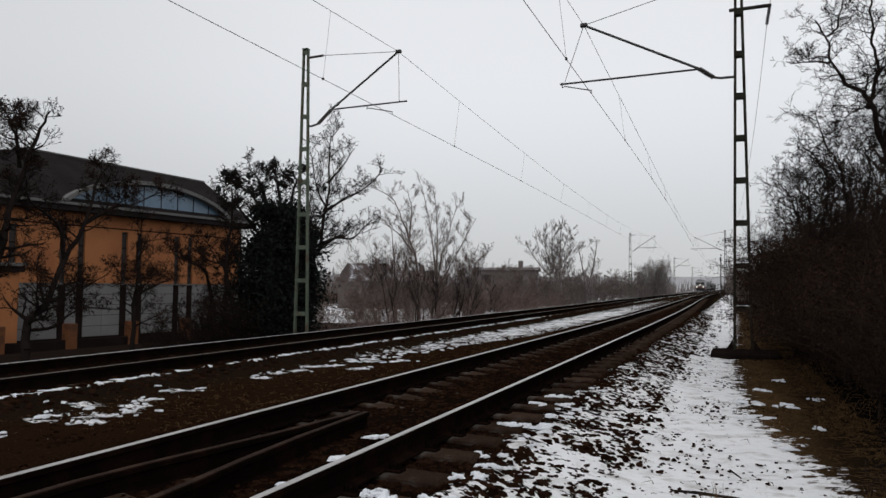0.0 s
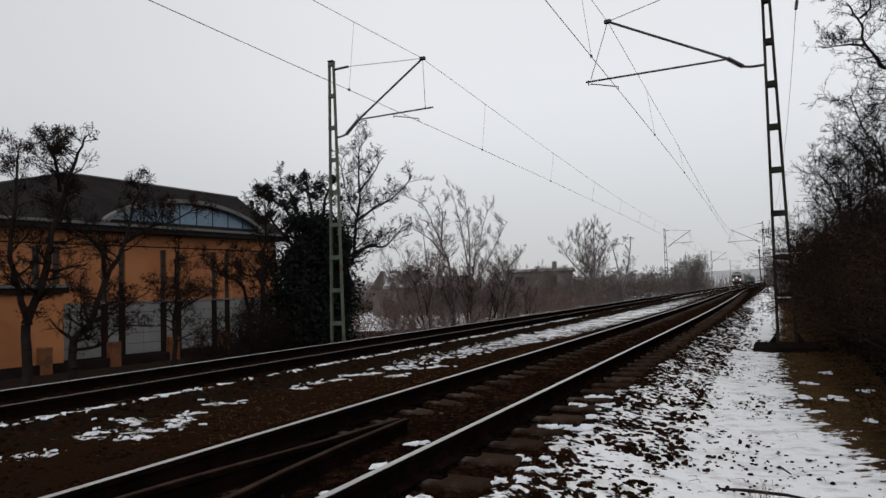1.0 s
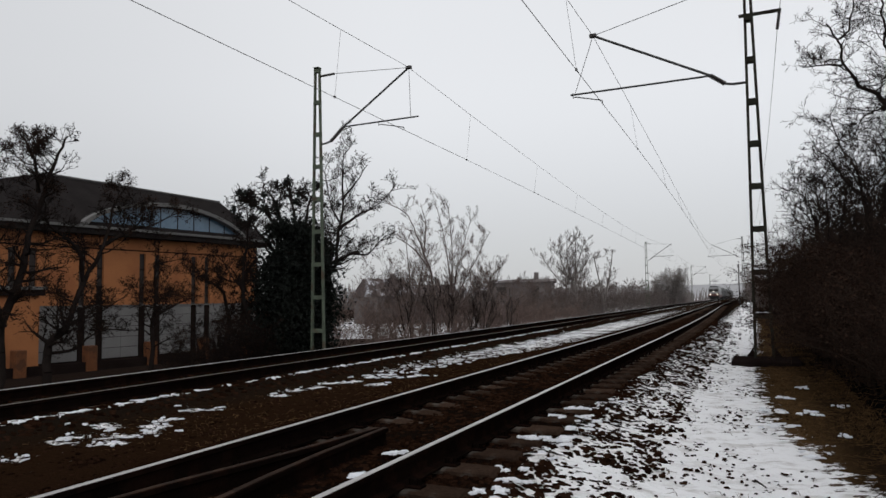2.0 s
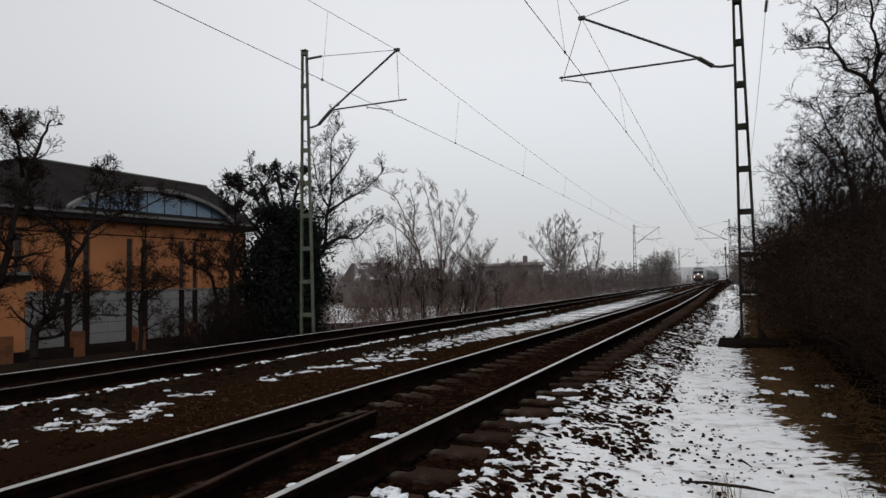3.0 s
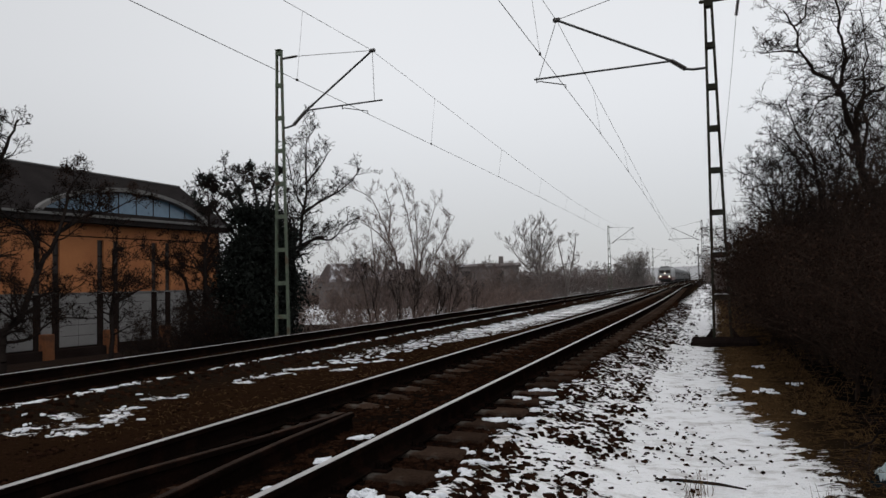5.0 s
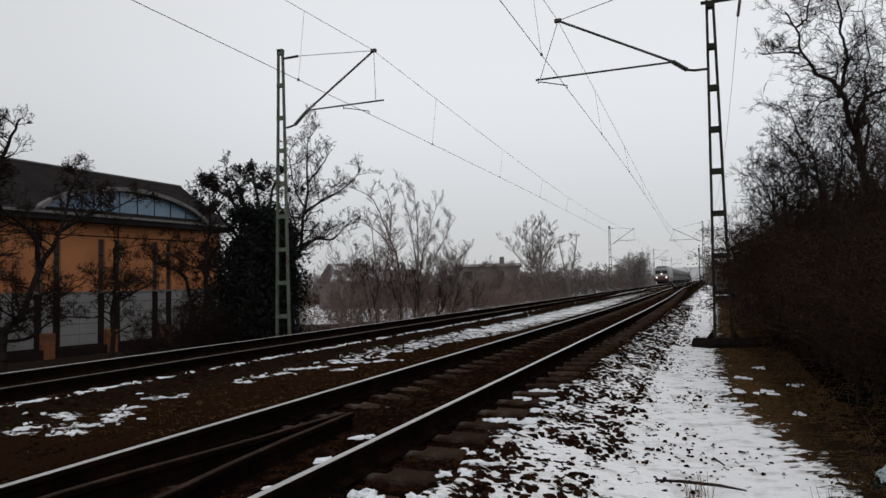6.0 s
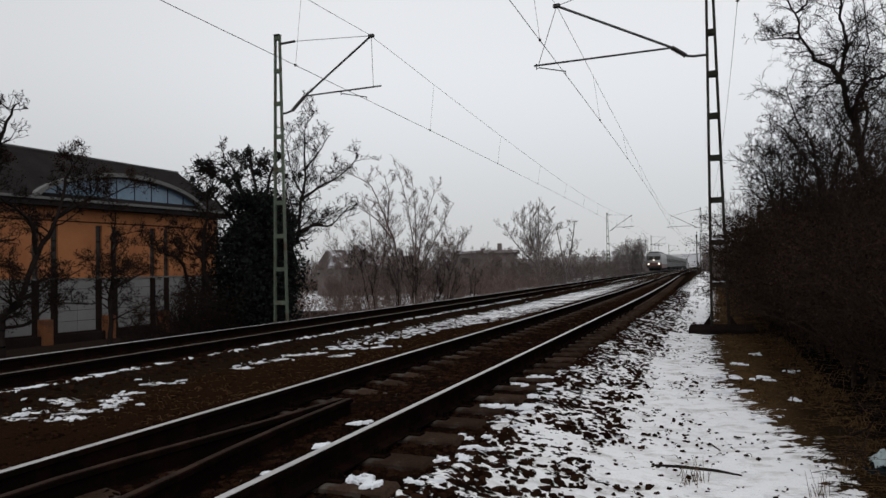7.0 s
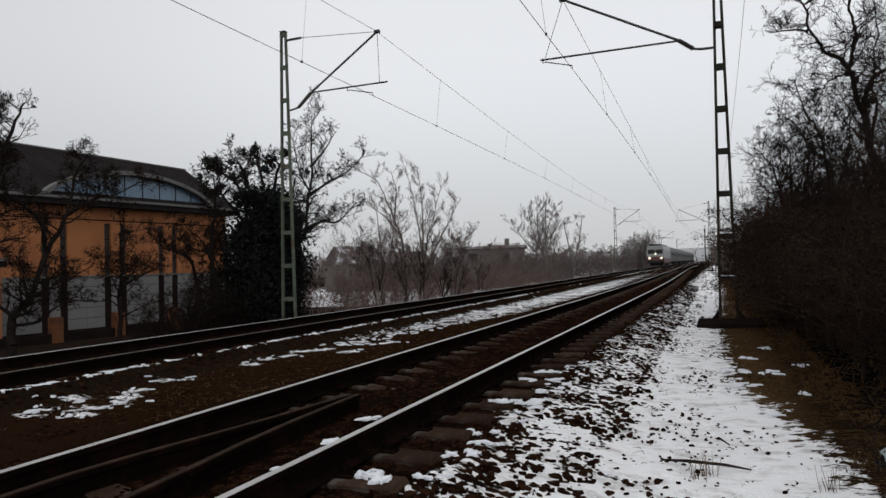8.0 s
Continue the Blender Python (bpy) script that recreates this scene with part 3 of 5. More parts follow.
def tubes_mesh(name, segs, mat, thin=3):
    """Tapered bars for all segments of a tree, three-sided for twigs and six-sided for the trunk."""
    s = np.array(segs)
    verts, faces, base = [], [], 0
    thick = s[:, 6] > 0.035
    for group, sides in ((s[~thick], thin), (s[thick], 6)):
        if not len(group):
            continue
        a, b = group[:, :3], group[:, 3:6]
        d = b - a
        d /= np.linalg.norm(d, axis=1, keepdims=True) + 1e-9
        ref = np.where(np.abs(d[:, 2:3]) < 0.9, np.array([[0, 0, 1.0]]), np.array([[1.0, 0, 0]]))
        u = np.cross(d, ref)
        u /= np.linalg.norm(u, axis=1, keepdims=True)
        v = np.cross(u, d)
        ring = []
        for end, r in ((a, group[:, 6:7]), (b, group[:, 7:8])):
            for k in range(sides):
                ang = 2 * math.pi * k / sides
                ring.append(end + r * (math.cos(ang) * u + math.sin(ang) * v))
        vs = np.stack(ring, 1).reshape(-1, 3)
        i0 = base + np.arange(len(group))[:, None] * 2 * sides
        for k in range(sides):
            j = (k + 1) % sides
            faces.append(np.concatenate([i0 + k, i0 + j, i0 + sides + j, i0 + sides + k], 1))
        verts.append(vs)
        base += len(vs)
    return quads_mesh(name, np.concatenate(verts), np.concatenate(faces), mat)


def quads_mesh(name, verts, quads, mat):
    me = bpy.data.meshes.new(name)
    me.vertices.add(len(verts))
    me.vertices.foreach_set("co", np.asarray(verts, dtype=np.float32).ravel())
    me.loops.add(len(quads) * 4)
    me.loops.foreach_set("vertex_index", np.asarray(quads, dtype=np.int32).ravel())
    me.polygons.add(len(quads))
    me.polygons.foreach_set("loop_start", np.arange(len(quads), dtype=np.int32) * 4)
    me.materials.append(mat)
    me.update(calc_edges=True)
    me.validate()
    return me


def leaves_mesh(name, centres, size, mat, rng):
    """Small folded leaves at the given centres, turned at random."""
    n = len(centres)
    a = rng.normal(size=(n, 3))
    a /= np.linalg.norm(a, axis=1, keepdims=True)
    b = np.cross(a, rng.normal(size=(n, 3)))
    b /= np.linalg.norm(b, axis=1, keepdims=True)
    c = np.cross(a, b)
    s = size * rng.uniform(0.6, 1.4, (n, 1))
    verts = np.stack([centres - a * s, centres + b * s * 0.6 + c * s * 0.2, centres + a * s, centres - b * s * 0.6 + c * s * 0.2], 1).reshape(-1, 3)
    quads = np.arange(4 * n).reshape(n, 4)
    return quads_mesh(name, verts, quads, mat)


TREE = dict(steps=(9, 7, 5, 3, 2), kids=(11, 6, 6, 3), taper=(0.07, 0.12, 0.25, 0.5, 0.6), wander=(0.09, 0.16, 0.2, 0.22, 0.25), lift=(0.05, 0.06, 0.05, 0.03, 0.0), spread=(0.85, 0.8, 0.75, 0.8), ratio=(0.55, 0.5, 0.5, 0.5), **{"from": (0.25, 0.2, 0.15, 0.2)})
SPIKY = dict(TREE, kids=(12, 6, 6, 2), lift=(0.08, 0.14, 0.10, 0.05, 0.0), spread=(0.6, 0.6, 0.6, 0.7), wander=(0.06, 0.10, 0.14, 0.2, 0.2), **{"from": (0.15, 0.2, 0.15, 0.2)})
SHRUB = dict(steps=(7, 5, 4, 1), kids=(8, 5, 3), taper=(0.12, 0.25, 0.5, 0.6), wander=(0.13, 0.18, 0.22, 0.25), lift=(0.0, 0.04, 0.02, 0.0), spread=(0.7, 0.75, 0.8), ratio=(0.5, 0.5, 0.5), **{"from": (0.1, 0.1, 0.1)})


def tree(name, label, place, height, trunk, spec, seed, mat, stems=1, lean=0.1, leaf=0, leaf_size=0.04, leaf_mat=None, category="tree", group="", leaf_top=99.0):
    """A bare tree or shrub: each stem a part, and on a tree each main limb one as well."""
    rng = random.Random(seed)
    t = thing(name, label, category, group, m=pose(*place))
    everything = []
    for k in range(stems):
        a = rng.uniform(0, 2 * math.pi)
        tilt = lean * rng.uniform(0.4, 1.4)
        d = Vector((math.cos(a) * tilt, math.sin(a) * tilt, 1)).normalized()
        spread = 0.25 * (stems > 1) * (height / 3) ** 0.5
        stem, limbs = [], ([] if category == "tree" else None)
        foot = Vector((spread * rng.uniform(-1, 1), spread * rng.uniform(-1, 1), -0.15))
        grow(rng, foot, d, height * rng.uniform(0.75, 1.0), trunk * rng.uniform(0.7, 1.0), 0, spec, stem, limbs)
        stem_part = child("trunk" if category == "tree" else "stem", tubes_mesh("stem", stem, mat), t)
        everything += stem
        for limb in limbs or ():
            child("limb", tubes_mesh("limb", limb, mat), stem_part)
            everything += limb
    if leaf:
        ends = np.array([s[3:6] for s in everything if s[7] < 0.02 and s[5] < leaf_top])
        r = np.random.default_rng(seed)
        pick = ends[r.integers(0, len(ends), leaf)] + r.normal(size=(leaf, 3)) * 0.07
        child("foliage", leaves_mesh("foliage", pick, leaf_size, leaf_mat, r), t)
    return t


def through_points(points, steps=4):
    """A smooth run of points through the given ones."""
    pts = [Vector(p) for p in points]
    out = []
    for i in range(len(pts) - 1):
        a, b, c, d = pts[max(i - 1, 0)], pts[i], pts[i + 1], pts[min(i + 2, len(pts) - 1)]
        for k in range(steps):
            u = k / steps
            out.append(0.5 * (2 * b + (c - a) * u + (2 * a - 5 * b + 4 * c - d) * u * u + (3 * b - a - 3 * c + d) * u ** 3))
    return out + [pts[-1]]


def at_y(y, *pairs):
    return [(x, y + 0.12 * math.sin(2.7 * i), z) for i, (x, z) in enumerate(pairs)]


def at_x(x, *pairs):
    return [(x + 0.12 * math.sin(2.7 * i), y, z) for i, (y, z) in enumerate(pairs)]


CROOKED = dict(TREE, steps=(9, 9, 6, 4, 2), kids=(11, 6, 4, 2), wander=(0.13, 0.15, 0.19, 0.22, 0.2), lift=(0.05, 0.05, 0.04, 0.02, 0.0), spread=(1.0, 0.8, 0.8, 0.8), ratio=(0.4, 0.58, 0.58, 0.55), twig=0.0045)


def guided_tree(label, stems, seed, mat, spec=CROOKED, group="", leaf=0, leaf_size=0.05, leaf_mat=None, name="bare_tree", leaf_gap=0.0, up=(0.1, 0.9)):
    """A tree whose trunk and main limbs follow given courses; side limbs and twigs grow from them. Each stem: part name, course, radii, side limbs, their reach, and where they begin."""
    foot = Vector(stems[0][1][0])
    t = thing(name, label, "tree", group, m=Matrix.Translation(foot))
    rng = random.Random(seed)
    ends = []
    for part_name, course, r0, r1, count, reach, begin in stems:
        path = [p - foot for p in through_points(course)]
        n = len(path) - 1
        for p in path[1:-1]:
            p += Vector((rng.gauss(0, 0.018), rng.gauss(0, 0.018), 0))
        segs = [(*a, *b, r0 + (r1 - r0) * i / n, r0 + (r1 - r0) * (i + 1) / n) for i, (a, b) in enumerate(zip(path, path[1:]))]
        stem = child(part_name, tubes_mesh(part_name, segs, mat), t)
        for k in range(count):
            u = (begin + (1 - begin) * (k + rng.random()) / count) * n
            i = min(int(u), n - 1)
            at = path[i].lerp(path[i + 1], u - i)
            a = rng.uniform(0, 2 * math.pi)
            limb = []
            radius = max(spec["twig"] * 2.0, (r0 + (r1 - r0) * u / n) * 0.5)
            grow(rng, at, Vector((math.cos(a), math.sin(a), rng.uniform(*up))).normalized(), reach * rng.uniform(0.55, 1.1) * (1.1 - 0.45 * u / n), radius, 1, spec, limb)
            child("limb", tubes_mesh("limb", limb, mat), stem)
            ends += [q[3:6] for q in limb if q[7] < 0.02]
    if leaf:
        r = np.random.default_rng(seed)
        ends = np.array(ends)
        if leaf_gap:
            ends = ends[np.sin(ends[:, 0] * 3.1 + ends[:, 2] * 2.3) + np.sin(ends[:, 1] * 2.9 - ends[:, 2] * 3.7) > leaf_gap]
        pick = ends[r.integers(0, len(ends), leaf)] + r.normal(size=(leaf, 3)) * 0.06
        child("foliage", leaves_mesh("foliage", pick, leaf_size, leaf_mat, r), t)
    return t


def ivy_tree():
    """A tree smothered in ivy: dark leaf masses along trunk and limbs, bare crooked twigs above."""
    t = thing("ivy_tree", "dark tree overgrown with ivy, bare crooked twigs on top", "tree", m=pose(-15.0, 20.2, -0.95))
    rng, segs = random.Random(23), []
    gnarled = dict(TREE, wander=(0.13, 0.30, 0.42, 0.45, 0.4), steps=(10, 8, 6, 4, 2), kids=(13, 6, 3, 1), lift=(0.05, 0.08, 0.04, 0.0, 0.0), twig=0.010, ratio=(0.30, 0.55, 0.55, 0.5), **{"from": (0.55, 0.2, 0.15, 0.2)})
    for dx, dy, lx, ly, h in ((-0.3, 0.2, -0.08, 0.0, 6.2), (0.3, 0.5, -0.04, 0.0, 6.2), (-0.5, -0.2, -0.10, 0.0, 6.0), (0.8, 0.6, 0.0, 0.0, 6.0), (-0.7, 0.3, -0.10, 0.0, 5.4), (1.2, 0.6, 0.0, 0.0, 5.8)):
        grow(rng, Vector((dx, dy, -0.15)), Vector((lx, ly, 1)).normalized(), h, 0.14, 0, gnarled, segs)
    curly = dict(gnarled, kids=(13, 7, 4, 2), ratio=(0.3, 0.6, 0.6, 0.5))
    for course in (((-0.2, 0, 4.4), (-0.6, 0, 5.5), (-1.4, 0.1, 6.0), (-2.1, 0, 6.2)), ((0.0, 0, 4.9), (-0.4, 0.1, 6.0), (-0.9, 0, 6.6)), ((0.4, 0.2, 5.1), (0.3, 0.1, 5.9), (0.0, 0.2, 6.3)), ((0.7, 0.3, 4.9), (0.9, 0.2, 5.8), (1.1, 0.3, 6.3)), ((-0.3, -0.1, 4.2), (-1.1, 0, 5.0), (-1.7, 0.1, 5.6))):
        path = through_points(course)
        for i, (a, b) in enumerate(zip(path, path[1:])):
            segs.append((*a, *b, 0.06 - 0.04 * i / len(path), 0.06 - 0.04 * (i + 1) / len(path)))
            for _ in range(2 if i > 2 else 0):
                a_turn = rng.uniform(0, 6.28)
                grow(rng, a, Vector((math.cos(a_turn), 0.5 * math.sin(a_turn), rng.uniform(0.0, 0.9))).normalized(), rng.uniform(0.45, 0.85), 0.024, 1, curly, segs)
    child("stem_clump", tubes_mesh("stem_clump", segs, M_BARK), t)
    r = np.random.default_rng(4)
    centres, sizes = [], []
    for k in range(105):
        z = r.uniform(0.0, 5.2)
        left, right = np.interp(z, (0, 2.5, 4.0, 4.8, 5.5), (-0.85, -0.55, -0.6, -0.35, 0.05)), np.interp(z, (0, 3.0, 4.6, 5.6, 6.0), (1.75, 1.4, 1.05, 0.85, 0.6))
        if z > 4.6 and r.random() < 0.35:
            continue
        centres.append((r.uniform(left, right), r.uniform(-0.6, 0.9), z))
        sizes.append(r.uniform(0.08, 0.34) * (0.7 if z > 4.4 else 1.0))
    tips = np.array([q[3:6] for q in segs if q[7] < 0.03 and q[5] > 5.2])
    for q in tips[r.integers(0, len(tips), 34)]:
        centres.append(tuple(q))
        sizes.append(r.uniform(0.04, 0.08))
    sizes = np.array(sizes)
    pick = r.choice(len(centres), 60000, p=sizes ** 2 / (sizes ** 2).sum())
    pts = np.array(centres)[pick] + r.normal(size=(60000, 3)) * sizes[pick][:, None] * (1, 1, 1.15)
    child("ivy", leaves_mesh("ivy", pts, 0.06, M_IVY, r), t, "dense dark green ivy leaves")


ivy_tree()
guided_tree("tall bare tree with fine spreading twigs behind the mast", [
    ("trunk", at_y(24.0, (-15.8, -1.0), (-15.75, 0.8), (-15.65, 2.29), (-15.35, 3.05), (-15.08, 4.19), (-14.98, 5.34), (-14.86, 7.13), (-14.45, 7.9)), 0.12, 0.012, 28, 1.5, 0.36),
    ("fork", at_y(24.0, (-15.35, 2.98), (-14.59, 3.4), (-13.73, 3.36), (-13.02, 4.08)), 0.075, 0.015, 16, 1.25, 0.2),
    ("fork", at_y(24.0, (-15.07, 4.44), (-14.29, 4.91), (-13.27, 5.29), (-12.57, 6.06)), 0.06, 0.012, 16, 1.1, 0.2),
    ("fork", at_y(24.0, (-15.1, 4.71), (-15.61, 5.77), (-15.68, 6.95)), 0.04, 0.010, 12, 1.3, 0.2),
    ("fork", at_y(24.0, (-15.0, 5.6), (-14.3, 6.3), (-13.7, 6.9)), 0.05, 0.012, 8, 1.0, 0.2)], 31, M_BARK, spec=dict(CROOKED, twig=0.0085, lift=(0.05, 0.09, 0.06, 0.02, 0.0), kids=(11, 5, 4, 2)), group="bare trees beyond the second track")

FAN = dict(TREE, steps=(9, 9, 5, 3, 2), kids=(11, 8, 4, 1), taper=(0.07, 0.10, 0.2, 0.4, 0.5), wander=(0.06, 0.06, 0.09, 0.12, 0.2), lift=(0.05, 0.06, 0.06, 0.04, 0.0), spread=(0.6, 0.45, 0.5, 0.6), ratio=(0.4, 0.5, 0.55, 0.5), twig=0.006)
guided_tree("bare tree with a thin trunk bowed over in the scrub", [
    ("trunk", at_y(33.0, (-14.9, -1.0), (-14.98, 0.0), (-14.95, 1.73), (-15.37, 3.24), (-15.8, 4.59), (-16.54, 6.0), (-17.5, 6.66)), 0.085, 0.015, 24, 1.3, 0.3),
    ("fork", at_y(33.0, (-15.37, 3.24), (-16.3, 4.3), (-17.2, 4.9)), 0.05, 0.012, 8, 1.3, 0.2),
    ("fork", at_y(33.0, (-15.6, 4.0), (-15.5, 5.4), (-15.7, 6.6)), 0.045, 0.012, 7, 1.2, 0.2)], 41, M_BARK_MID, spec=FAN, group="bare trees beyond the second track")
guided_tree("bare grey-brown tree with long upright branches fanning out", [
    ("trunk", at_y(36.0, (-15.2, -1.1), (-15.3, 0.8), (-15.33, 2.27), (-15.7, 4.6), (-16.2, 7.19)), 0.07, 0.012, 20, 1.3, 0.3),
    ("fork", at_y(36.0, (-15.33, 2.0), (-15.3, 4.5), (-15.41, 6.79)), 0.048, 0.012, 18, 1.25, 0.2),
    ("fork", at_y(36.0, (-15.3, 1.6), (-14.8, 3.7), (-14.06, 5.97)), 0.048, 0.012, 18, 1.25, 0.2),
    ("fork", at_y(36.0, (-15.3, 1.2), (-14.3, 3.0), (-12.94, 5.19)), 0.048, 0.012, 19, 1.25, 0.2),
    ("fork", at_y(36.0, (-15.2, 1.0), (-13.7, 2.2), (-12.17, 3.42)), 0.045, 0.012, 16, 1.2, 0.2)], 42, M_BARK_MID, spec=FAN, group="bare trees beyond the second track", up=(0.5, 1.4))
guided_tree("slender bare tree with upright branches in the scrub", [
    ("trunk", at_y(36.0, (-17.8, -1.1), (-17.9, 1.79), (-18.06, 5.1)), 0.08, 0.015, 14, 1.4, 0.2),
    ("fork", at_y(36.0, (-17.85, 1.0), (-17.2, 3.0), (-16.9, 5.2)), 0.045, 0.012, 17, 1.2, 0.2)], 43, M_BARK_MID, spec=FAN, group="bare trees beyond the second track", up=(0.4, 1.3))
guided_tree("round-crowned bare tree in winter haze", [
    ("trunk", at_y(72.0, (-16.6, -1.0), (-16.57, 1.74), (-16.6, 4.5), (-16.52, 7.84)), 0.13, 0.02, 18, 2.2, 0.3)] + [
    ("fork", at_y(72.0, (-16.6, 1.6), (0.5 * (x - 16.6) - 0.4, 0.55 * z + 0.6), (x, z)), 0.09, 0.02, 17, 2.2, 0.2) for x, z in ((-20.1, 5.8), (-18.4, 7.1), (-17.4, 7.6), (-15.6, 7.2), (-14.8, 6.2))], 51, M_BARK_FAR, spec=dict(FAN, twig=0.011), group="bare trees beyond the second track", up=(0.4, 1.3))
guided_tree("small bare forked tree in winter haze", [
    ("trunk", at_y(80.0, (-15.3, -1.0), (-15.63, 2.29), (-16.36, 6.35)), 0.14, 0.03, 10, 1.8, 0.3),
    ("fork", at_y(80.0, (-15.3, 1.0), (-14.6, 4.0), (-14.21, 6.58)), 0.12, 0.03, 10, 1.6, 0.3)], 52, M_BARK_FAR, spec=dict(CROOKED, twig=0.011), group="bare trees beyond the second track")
for az, y, top, seed in ((-0.50, 29, 3.4, 53), (-0.46, 31, 3.0, 54), (-0.43, 33, 3.4, 55), (-0.40, 35, 3.0, 56), (-0.37, 38, 3.2, 57), (-0.335, 42, 3.0, 58)):
    tree("bare_tree", "slender dark bare sapling in the lineside scrub", (az * y, y, -0.9), top, 0.05, dict(SPIKY, kids=(9, 4, 3, 1), twig=0.007), seed, M_BARK, stems=2, lean=0.25, group="saplings in the scrub")
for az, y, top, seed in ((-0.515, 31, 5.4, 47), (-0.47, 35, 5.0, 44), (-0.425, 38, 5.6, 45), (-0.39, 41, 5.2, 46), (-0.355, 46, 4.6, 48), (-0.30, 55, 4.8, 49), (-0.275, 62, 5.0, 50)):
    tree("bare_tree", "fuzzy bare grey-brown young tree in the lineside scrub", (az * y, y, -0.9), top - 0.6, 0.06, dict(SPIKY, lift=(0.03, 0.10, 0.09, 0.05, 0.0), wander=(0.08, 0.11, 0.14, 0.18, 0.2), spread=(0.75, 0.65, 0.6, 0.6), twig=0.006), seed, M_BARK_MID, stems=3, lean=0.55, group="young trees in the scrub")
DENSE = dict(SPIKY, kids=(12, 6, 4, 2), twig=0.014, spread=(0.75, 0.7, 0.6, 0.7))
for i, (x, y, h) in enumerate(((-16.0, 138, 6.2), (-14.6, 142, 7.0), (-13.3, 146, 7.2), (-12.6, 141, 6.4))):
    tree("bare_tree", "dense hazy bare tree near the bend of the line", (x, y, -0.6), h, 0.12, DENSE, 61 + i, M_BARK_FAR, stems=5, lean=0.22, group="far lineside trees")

# trees before the hall
HALL_TREE = dict(CROOKED, twig=0.007)
guided_tree("tall dark bare tree with dead leaves before the hall", [
    ("trunk", at_x(-16.5, (11.05, -1.2), (11.12, -0.19), (11.2, 1.02), (11.53, 2.26), (11.88, 3.27), (12.1, 4.4), (12.5, 5.3), (12.8, 6.0)), 0.15, 0.025, 30, 1.15, 0.3),
    ("fork", at_x(-16.5, (11.2, 1.02), (10.91, 1.84), (10.8, 2.92), (10.8, 4.2), (11.0, 5.3)), 0.10, 0.02, 21, 1.1, 0.2),
    ("fork", at_x(-16.6, (12.1, 4.4), (11.9, 5.2), (11.7, 5.8)), 0.06, 0.02, 15, 0.9, 0.1)], 71, M_BARK, spec=HALL_TREE, group="trees before the hall", leaf=7000, leaf_size=0.022, leaf_mat=M_DEADLEAF, leaf_gap=0.2)
guided_tree("dark bare tree with a leaning curved trunk before the hall", [
    ("trunk", at_x(-16.5, (12.3, -1.2), (12.38, -0.18), (12.49, 0.54), (12.81, 0.96), (13.47, 2.16), (13.91, 3.12), (14.36, 4.28), (14.75, 4.9)), 0.13, 0.02, 30, 1.35, 0.25),
    ("fork", at_x(-16.4, (12.81, 0.96), (13.23, 1.17), (13.76, 1.23), (14.5, 1.7)), 0.06, 0.012, 12, 1.2, 0.2),
    ("fork", at_x(-16.6, (12.4, 0.3), (13.2, 0.35), (14.1, 0.8), (15.0, 0.75)), 0.05, 0.012, 12, 1.0, 0.2),
    ("fork", at_x(-16.6, (13.47, 2.16), (13.19, 3.07), (12.51, 3.62), (12.2, 4.4)), 0.06, 0.012, 15, 1.1, 0.2),
    ("fork", at_x(-16.5, (13.91, 3.12), (14.9, 3.7), (15.8, 3.9), (16.9, 4.5)), 0.06, 0.012, 18, 1.1, 0.2)], 72, M_BARK, spec=HALL_TREE, group="trees before the hall", leaf=7000, leaf_size=0.022, leaf_mat=M_DEADLEAF, leaf_gap=0.2)
guided_tree("slim dark bare tree with side branches before the hall", [
    ("trunk", at_x(-16.5, (15.7, -1.2), (15.77, 0.0), (15.87, 0.84), (15.79, 1.53), (15.96, 2.38), (15.9, 3.3)), 0.085, 0.015, 24, 1.3, 0.25),
    ("fork", at_x(-16.4, (15.82, 1.19), (16.65, 1.52), (17.38, 1.69)), 0.05, 0.012, 12, 0.9, 0.2)], 73, M_BARK, spec=HALL_TREE, group="trees before the hall", leaf=3500, leaf_size=0.022, leaf_mat=M_DEADLEAF, leaf_gap=0.3)
guided_tree("brown gnarled small tree beside the ivy-grown one", [
    ("trunk", at_x(-16.5, (18.6, -1.2), (18.71, -0.22), (19.27, 0.71), (18.7, 1.88), (18.15, 2.26), (17.37, 2.42)), 0.10, 0.015, 27, 1.3, 0.2),
    ("fork", at_x(-16.4, (18.9, -0.6), (19.57, 0.11), (19.86, 1.29), (19.41, 2.28), (18.69, 3.04)), 0.09, 0.015, 27, 1.4, 0.2),
    ("fork", at_x(-16.4, (19.2, 0.0), (20.4, 0.9), (20.7, 2.2), (20.3, 3.4)), 0.08, 0.015, 21, 1.3, 0.2)], 74, M_BARK, spec=dict(HALL_TREE, wander=(0.13, 0.3, 0.36, 0.4, 0.3)), group="trees before the hall", leaf=9000, leaf_size=0.025, leaf_mat=M_DEADLEAF, leaf_gap=0.0)

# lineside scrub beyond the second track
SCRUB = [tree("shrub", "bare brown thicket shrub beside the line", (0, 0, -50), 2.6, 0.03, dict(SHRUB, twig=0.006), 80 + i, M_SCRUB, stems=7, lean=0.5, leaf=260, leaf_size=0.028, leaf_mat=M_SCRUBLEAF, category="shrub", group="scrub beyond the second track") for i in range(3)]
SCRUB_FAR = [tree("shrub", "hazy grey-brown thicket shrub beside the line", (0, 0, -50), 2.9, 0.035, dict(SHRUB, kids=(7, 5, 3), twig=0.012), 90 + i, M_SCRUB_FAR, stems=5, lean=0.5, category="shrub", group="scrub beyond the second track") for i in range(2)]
rs = random.Random(12)
used = set()


